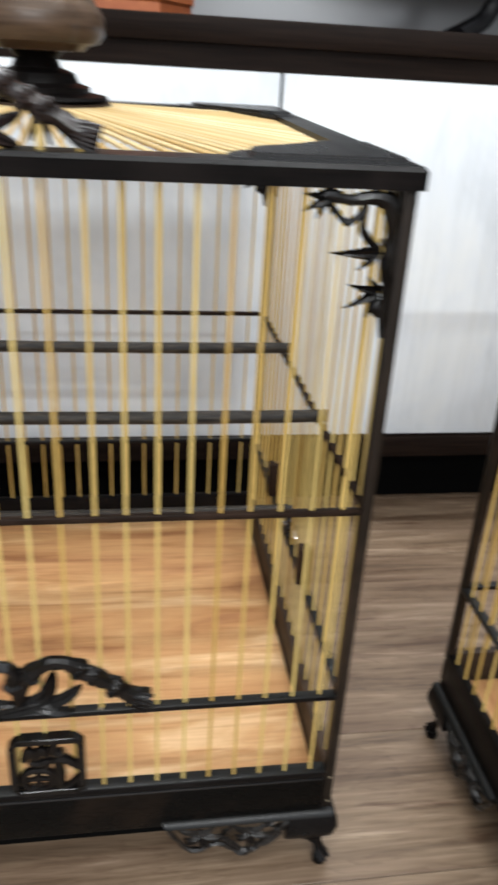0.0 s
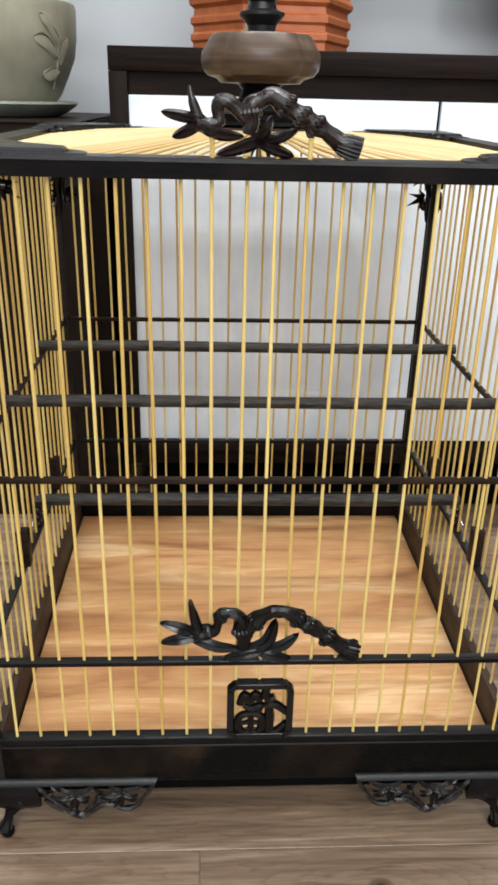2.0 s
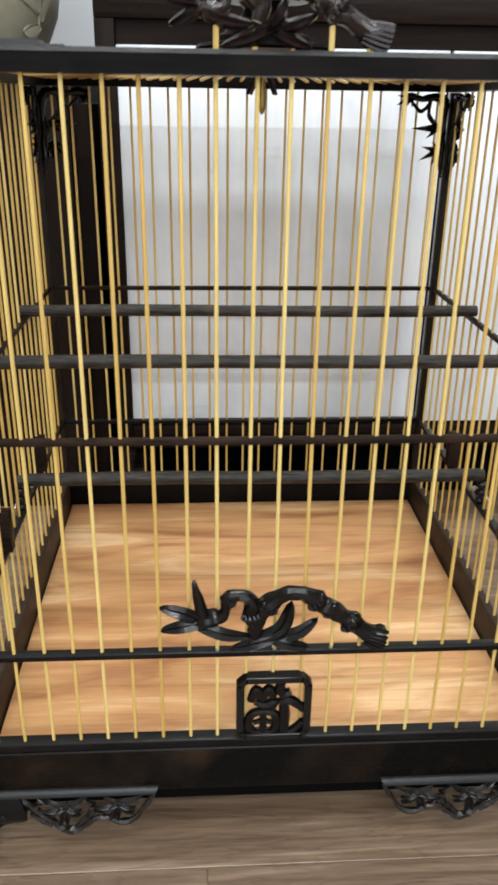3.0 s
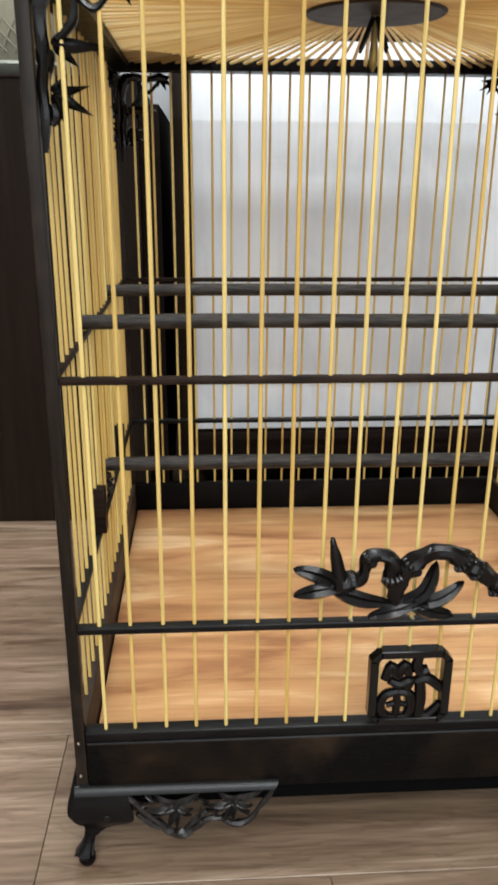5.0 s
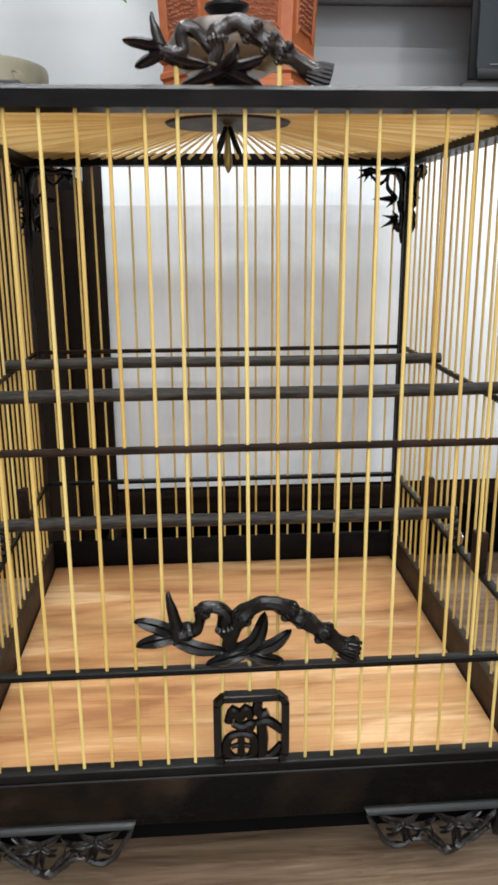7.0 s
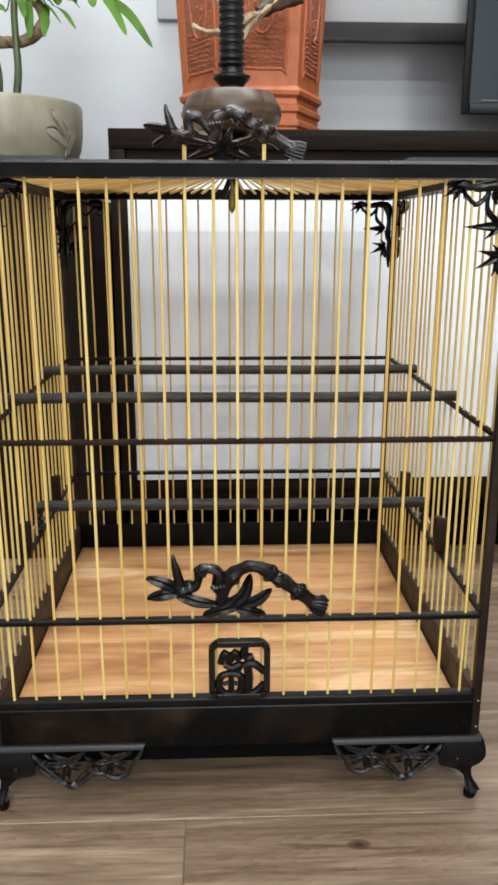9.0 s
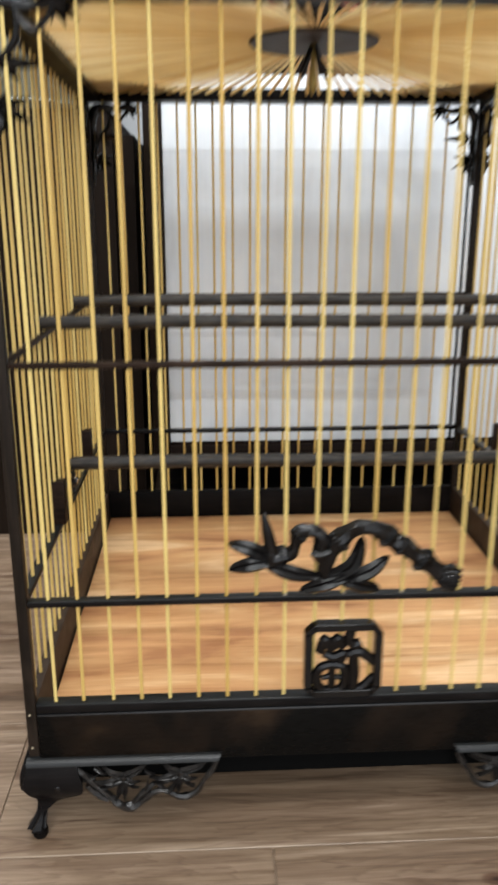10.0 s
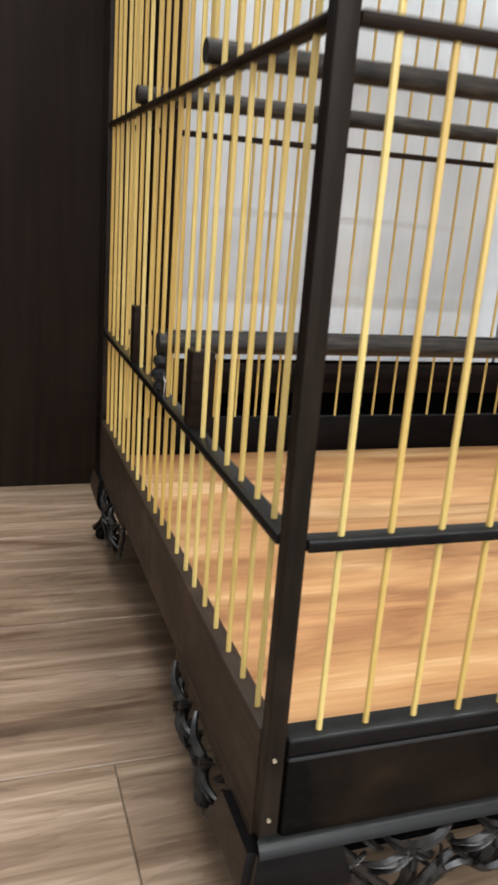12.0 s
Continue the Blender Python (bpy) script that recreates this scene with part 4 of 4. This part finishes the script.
def bird_cage():
    cage = thing("bird_cage", "square black wooden bird cage with yellow bamboo bars", "bird cage", (0, 0.2, 0), group="bird cages")
    # frame: posts, rails, top, tray
    for sx in (-1, 1):
        for sy in (-1, 1):
            x, y = sx * (A - 0.0046), sy * (A - 0.0046)
            p = part("post", box(x - 0.0034, x + 0.0034, y - 0.0034, y + 0.0034, 0.061, ZT - 0.0003, 0.0008), EBONY_UP, cage)
            for z in (0.070, 0.094):
                part("pin", lathe([(0.0007, -0.0006), (0.0007, 0.0006)], 10), PIN, p, at=pose(x + 0.0006 * sx, y + 0.0037 * sy, z, 90))
    ia = A - 0.0083
    for k, q in enumerate(QUARTER):
        wood_on_top(part("low_rail", box(-ia, ia, -A + 0.0005, -A + 0.0075, ZL - 0.002, ZL + 0.002, 0.0006), EBONY_GLOSS, cage, at=q))
        part("high_rail", box(-ia, ia, -A + 0.0016, -A + 0.0066, ZU - 0.0021, ZU + 0.0021, 0.0012), RAIL, cage, at=q)
        if k == 0:
            wood_on_top(part("rim", box(-ia, ia, -A, -A + 0.0095, ZR - 0.0065, ZR, 0.001), EBONY_GLOSS, cage, at=q))
            wood_on_top(part("drawer_front", box(-ia, ia, -A - 0.0004, -A + 0.009, 0.0580, ZR - 0.0067, 0.0015), DRAWER, cage, "drawer front with reddish patches of wear and painted reflection", at=q), TOPWOOD)
        else:
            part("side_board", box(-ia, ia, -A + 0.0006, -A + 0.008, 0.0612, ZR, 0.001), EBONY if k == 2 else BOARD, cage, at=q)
        outline = [(-A - 0.0006, -A - 0.002), (A + 0.0006, -A - 0.002), (A - 0.02, -A + 0.02), (-A + 0.02, -A + 0.02)]
        bm = bmesh.new()
        lo = [bm.verts.new((x, y, ZT)) for x, y in outline]
        md = [bm.verts.new((x, y, ZT + 0.0088)) for x, y in outline]
        hi = [bm.verts.new((x, y + (0.002 if j < 2 else 0), ZT + 0.011)) for j, (x, y) in enumerate(outline)]
        hi[0].co.x += 0.002
        hi[1].co.x -= 0.002
        for a, b in ((lo, md), (md, hi)):
            for j in range(4):
                bm.faces.new((a[j], a[(j + 1) % 4], b[(j + 1) % 4], b[j]))
        bm.faces.new(lo)
        bm.faces.new(hi)
        wood_on_top(part("top_frame", bm, EBONY, cage, at=q, sharp=25), TOPWOOD)
        # scalloped corner plate on the top frame
        c = A - 0.002
        for reach, z, thick in ((0.094, 0.0088, 0.0030), (0.078, 0.0112, 0.0028)):
            edge = [(0.0, 0.0), (reach, 0.0), (reach, 0.016)]
            for i in range(19):
                t = math.pi / 2 * i / 18
                wave = 0.006 * math.sin(2 * t) + 0.0022 * abs(math.sin(4 * t))
                edge.append((0.017 + (reach - 0.020) * math.cos(t) ** 2.4 + wave, 0.017 + (reach - 0.020) * math.sin(t) ** 2.4 + wave))
            edge += [(0.016, reach), (0.0, reach)]
            inset = 0.094 - reach
            part("corner_plate", prism([(-c + inset * 0.25 + x, -c + inset * 0.25 + y) for x, y in edge], ZT + z, ZT + z + thick, 0.001), TOPWOOD, cage, "scalloped black corner plate", at=q)
    for j in (-2, 0, 1, 2):
        part("pin", lathe([(0.0011, -0.0006), (0.0011, 0.0006)], 10), PIN, cage, at=pose(j * PITCH, -A + 0.0025, ZL + 0.0022))
    # black sheet added to stand for the shade beneath the cage
    part("shade_board", box(-A + 0.013, A - 0.013, -A + 0.013, A - 0.013, 0.036, 0.0608, 0.001), BLACK, cage, "added black board for the shade under the tray")
    # tray
    part("tray", box(-ia + 0.001, ia - 0.001, -ia + 0.0005, ia - 0.0005, 0.064, 0.072, 0.0008), TRAY, cage, "orange-brown plain wood floor tray")
    # bars
    me = finish(lathe([(0.00108, ZR - 0.004), (0.00116, 0.2), (0.00116, 0.4), (0.00108, ZT + 0.006)], 8), "bar", BAMBOO)
    for k, q in enumerate(QUARTER):
        for j in range(-10, 11):
            part("bar", me, BAMBOO, cage, at=q @ pose(j * PITCH + random.uniform(-0.0005, 0.0005), -A + 0.0041, 0, random.uniform(-0.08, 0.08), random.uniform(-0.15, 0.15), 0))
    peg = finish(lathe([(0.0014, ZT + 0.010), (0.0014, ZT + 0.0125)], 8), "peg", BAMBOO)
    peg_long = finish(lathe([(0.0014, ZT + 0.010), (0.0014, ZT + 0.022)], 8), "peg", BAMBOO)
    for j, m in ((-2, peg_long), (-1, peg), (0, peg), (1, peg_long), (2, peg)):
        part("peg", m, BAMBOO, cage, at=pose(j * PITCH, -A + 0.008, 0))
    # roof bars fan out from the hub disc
    n = 30
    for q in QUARTER:
        for j in range(n):
            x = (j - (n - 1) / 2) * 2 * (A - 0.016) / n
            fan = x / (A - 0.016) * math.pi / 4
            s, e = Vector((x, -A + 0.016, ZT + 0.0062)), Vector((0.0435 * math.sin(fan), -0.0435 * math.cos(fan), ZT + 0.0185))
            d = e - s
            name = "roof_bar"
            if j not in ROOF:
                bm = bmesh.new()
                for v, (hw, hz) in ((0.0, (0.0018, 0.0014)), (d.length, (0.00105, 0.0011))):
                    for a in range(6):
                        t = 2 * math.pi * a / 6
                        bm.verts.new((v, hw * math.cos(t), hz * math.sin(t)))
                bm.verts.ensure_lookup_table()
                V = list(bm.verts)
                for a in range(6):
                    bm.faces.new((V[a], V[(a + 1) % 6], V[6 + (a + 1) % 6], V[6 + a]))
                bm.faces.new(V[:6])
                bm.faces.new(V[6:])
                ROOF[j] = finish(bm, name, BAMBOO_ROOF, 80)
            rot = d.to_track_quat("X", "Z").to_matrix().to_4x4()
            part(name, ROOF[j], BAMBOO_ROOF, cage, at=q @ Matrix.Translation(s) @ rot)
    # hub, finial and hook stem
    part("hub_disc", lathe([(0.002, ZT + 0.0155), (0.0462, ZT + 0.0155), (0.0477, ZT + 0.017), (0.0477, ZT + 0.0205), (0.003, ZT + 0.0212)], 48), BOARD, cage)
    part("pedestal", lathe([(0.0445, ZT + 0.0214), (0.0462, ZT + 0.0225), (0.0445, ZT + 0.0245), (0.034, ZT + 0.0262), (0.034, ZT + 0.0295), (0.027, ZT + 0.0318), (0.024, ZT + 0.0375), (0.016, ZT + 0.0405), (0.0135, ZT + 0.046), (0.017, ZT + 0.0500)], 40), EBONY, cage, "turned black pedestal")
    bulb = part("finial_bulb", lathe([(0.018, ZT + 0.0502), (0.030, ZT + 0.0506), (0.033, ZT + 0.0535), (0.040, ZT + 0.0555), (0.0436, ZT + 0.060), (0.0447, ZT + 0.0655), (0.0440, ZT + 0.0712), (0.0425, ZT + 0.0732), (0.0375, ZT + 0.0815), (0.0355, ZT + 0.0832), (0.016, ZT + 0.0845)], 72), WALNUT, cage, "turned glossy brown wooden bulb", sharp=30)
    for v in bulb.data.vertices:
        a = (math.degrees(math.atan2(v.co.y, v.co.x)) % 90) - 45
        f = 1 - 0.06 * math.exp(-(a / 7) ** 2) if v.co.xy.length > 0.025 else 1
        v.co.x, v.co.y = v.co.x * f, v.co.y * f
    prof = [(0.0100, ZT + 0.0846), (0.0105, ZT + 0.089), (0.0165, ZT + 0.0955), (0.0165, ZT + 0.0975), (0.011, ZT + 0.0995), (0.0095, ZT + 0.104), (0.0125, ZT + 0.1065), (0.0125, ZT + 0.108), (0.0095, ZT + 0.1095)]
    z = ZT + 0.110
    while z < ZT + 0.20:
        prof += [(0.0098, z), (0.0112, z + 0.0015), (0.0112, z + 0.004), (0.0098, z + 0.0055)]
        z += 0.0062
    prof += [(0.008, z + 0.002), (0.002, z + 0.004)]
    part("stem", lathe(prof, 28), BUFF, cage, "ringed black horn stem")
    hk = part("hanger", tube([(0, 0, ZT + 0.0155), (0, 0, ZT + 0.006), (0, 0, ZT - 0.012), (0, 0, ZT - 0.019)], [0.002, 0.0018, 0.0032, 0.0008], 10, 5, up=(0, 1, 0)), BRASS, cage, "aged brass hanger under the hub")
    for a in range(4):
        c, s = math.cos(a * 1.57 + 0.6), math.sin(a * 1.57 + 0.6)
        part("prong", tube([(0.002 * c, 0.002 * s, ZT + 0.014), (0.007 * c, 0.007 * s, ZT + 0.004), (0.013 * c, 0.013 * s, ZT - 0.006)], [0.0018, 0.0017, 0.0011], 8, 4, up=(0.3, 0.4, 0.86)), BUFF, hk)
    # perches: two high, one low
    for y, z, r, x0, x1 in ((0.0705, 0.3225, 0.0049, -0.2005, 0.1985), (-0.077, 0.3232, 0.0047, -0.2005, 0.1985), (0.0, 0.1962, 0.0056, -0.198, 0.198)):
        bm = tube([(x0, y, z), (x0 * 0.5, y + 0.0006, z + 0.0005), (0.02, y - 0.0004, z), (x1 * 0.6, y, z - 0.0005), (x1, y, z)], [r, r * 1.04, r * 0.98, r * 1.03, r], 14, 6, lumps=0.06, up=(0, 0, 1))
        pe = part("perch", bm, PERCH, cage)
    # cup guides on the low side rails
    for sx in (-1, 1):
        for y in (-0.0712, 0.0712):
            x = sx * (A - 0.0062)
            part("cup_guide", box(x - 0.0052, x + 0.0052, y - 0.0052, y + 0.0052, ZL + 0.0022, ZL + 0.036, 0.0008), RAIL, cage)
        x = sx * 0.1965
        clip = part("perch_clip", lathe([(0.0032, 0.0), (0.0042, 0.002), (0.0030, 0.0048), (0.0052, 0.008), (0.0050, 0.0105), (0.0030, 0.0125), (0.0046, 0.0155), (0.0042, 0.018), (0.0012, 0.0195)], 16), BUFF, cage, "turned black perch clip", pose(x, -0.004, ZL + 0.0018))
        part("screw", lathe([(0.0022, -0.003), (0.0026, 0.0), (0.0016, 0.0012), (0.0016, 0.005)], 14), CHROME, clip, "small bright steel screw", pose(-sx * 0.003, 0.006, 0.009, 90))
        part("spring_plate", box(-0.0007, 0.0007, -0.0155, -0.0055, -0.001, 0.0135, 0.0004), CHROME, clip, "thin steel plate", pose(sx * 0.0015, 0, 0, 14))
    # carvings
    ornament(cage, pose(0, -A - 0.0035, ZL + 0.0053), CARVED, "carved black bamboo-shoot ornament", "front_ornament",
             [(66.5, 8.2, 7.2), (63, 9.2, 6.8), (58.5, 11.4, 5.5), (52.5, 16, 4.6), (49, 18.8, 5.0), (45.4, 21.8, 6.1), (42.6, 24, 4.5), (38.6, 26.4, 4.3), (34.4, 30, 4.9), (30.6, 32.2, 5.1), (27.4, 33.6, 4.4), (24, 36.8, 5.2), (20.5, 39.4, 4.5), (14.4, 42.2, 4.1), (7.4, 42.6, 3.9), (1.4, 40.2, 4.2), (-3.2, 36.4, 5.2), (-6.6, 32.8, 5.5), (-9.6, 27, 4.0), (-12, 19.6, 3.8), (-13, 12, 3.4)],
             [(-13, 14, 3.6), (-12.8, 20, 3.8), (-15.4, 26.6, 5.2), (-14.6, 33.4, 4.2), (-17.4, 39.2, 3.7), (-22.6, 41.2, 3.4), (-27.4, 40.6, 4.0), (-30.4, 37, 3.4), (-31, 31, 3.0), (-33.4, 27, 3.6), (-37, 26, 4.6), (-42, 24.6, 4.6), (-47.5, 24.4, 5.6)],
             [((-44, 23), (-47.2, 39), (-49.8, 53), 8.8), ((-43, 23), (-58, 31), (-71, 34), 9.0), ((-43, 23), (-58.5, 20.8), (-70.5, 17.2), 9.0), ((-48, 21), (-32, 14.6), (-14, 11), 9),
              ((1, 12), (-14, 7), (-28, 2.6), 9), ((-13, 9.5), (3, 18.5), (9.0, 37), 9.6), ((0, 10), (14, 15), (25.5, 24), 9), ((-3, 10), (9, 5.6), (21, 2.4), 9)],
             [(45.0, 22.2, 6.0, -38), (23.8, 37.0, 5.1, -44), (-5, 34.8, 5.3, -130), (32.4, 31.2, 4.6, -38), (-29, 39.4, 3.8, -130), (-15.2, 28, 4.8, -80)], (66, 8.4, 7.0, -18))
    ornament(cage, pose(-0.009, -A + 0.009, ZT + 0.0108) @ Matrix.Diagonal((1.06, 1, 1, 1)), CARVED_BROWN, "carved dark brown bamboo-shoot ornament", "top_ornament",
             [(50, 5.8, 5.6), (45, 7, 5.9), (38, 11, 4.8), (33, 14.4, 4.3), (27.6, 17, 5.4), (24.7, 19.8, 4.7), (21, 21.6, 5.2), (16.4, 24.2, 4.1), (12.2, 27, 5.5), (8, 30, 4.9), (4, 31.6, 4.4), (0, 30.2, 4.1), (-5, 27, 4.6), (-6.2, 22.8, 4.6), (-5.4, 18, 3.6), (-7, 12, 3.0)],
             [(-6.8, 18.4, 3.2), (-12, 24, 3.6), (-17, 28, 4.1), (-21.4, 28.6, 4.0), (-22.8, 24, 3.1), (-22, 18.6, 3.4), (-27.5, 16.4, 3.4), (-33, 18, 4.8)],
             [((-31.5, 16), (-34.6, 26), (-36.8, 36), 6.6), ((-31, 19), (-42, 21), (-51.5, 22.8), 6.5), ((-31, 17.5), (-39, 13), (-46, 10), 6.5), ((-32, 16), (-21, 12), (-9, 11), 7),
              ((2, 11), (-10, 5.6), (-23.5, 1.6), 7.5), ((-4, 9), (2, 14.5), (4.8, 22), 6), ((0, 9.6), (9, 11), (19, 15.5), 6.5), ((-2, 9), (8, 4.4), (17, 1.4), 7)],
             [(27, 17.4, 5.4, -35), (11.5, 27.4, 5.4, -40), (-5.8, 24, 4.6, -80), (20, 22, 5.0, -35)], (50, 5.8, 5.6, -14))
    plaque(cage, pose(0.0005, -A + 0.002, ZR + 0.0004))
    for turn, q in enumerate(QUARTER):
        corner_bracket(cage, q @ pose(A - 0.0085, -A + 0.004, ZT - 0.0005))
        corner_bracket(cage, q @ pose(-A + 0.0085, -A + 0.004, ZT - 0.0005, 0, 0, 180))
        foot(cage, q @ pose(-A, -A, 0) @ Matrix.Diagonal((1, 1, 0.96, 1)), turn % 2 == 0)
    return cage


ROOF = {}
cage_near = bird_cage()
second = copy_thing(cage_near, pose(0.525, -0.081, 0, 0, 0, 90))
tagged(second, "matching black wooden bird cage with bamboo bars beside the first")


# ---- floor planks ----
PW, PL = 0.140, 0.914
plank = finish(box(0, PL - 0.0006, 0, PW - 0.0006, -0.004, 0, 0.0004, segments=1), "plank", FLOOR)
rnd = random.Random(3)
row = math.floor((Y0 + 0.0145) / PW)
while row * PW - 0.0145 < Y1:
    y = row * PW - 0.0145
    start = {0: -0.227, -1: -0.0435}.get(row, rnd.uniform(0, PL))
    start -= PL * math.ceil((start - X0) / PL)
    x = start
    while x < X1:
        a, b = max(x, X0), min(x + PL, X1)
        y0, y1 = max(y, Y0), min(y + PW, Y1)
        if b - a > PL - 1e-4 and y1 - y0 > PW - 1e-4:
            part("plank", plank, FLOOR, floor, at=pose(x, y, 0))
        elif b - a > 0.002 and y1 - y0 > 0.002:
            part("plank", box(0, b - a - 0.0006, 0, y1 - y0 - 0.0006, -0.004, 0, 0.0004, segments=1), FLOOR, floor, at=pose(a, y0, 0))
        x += PL
    row += 1
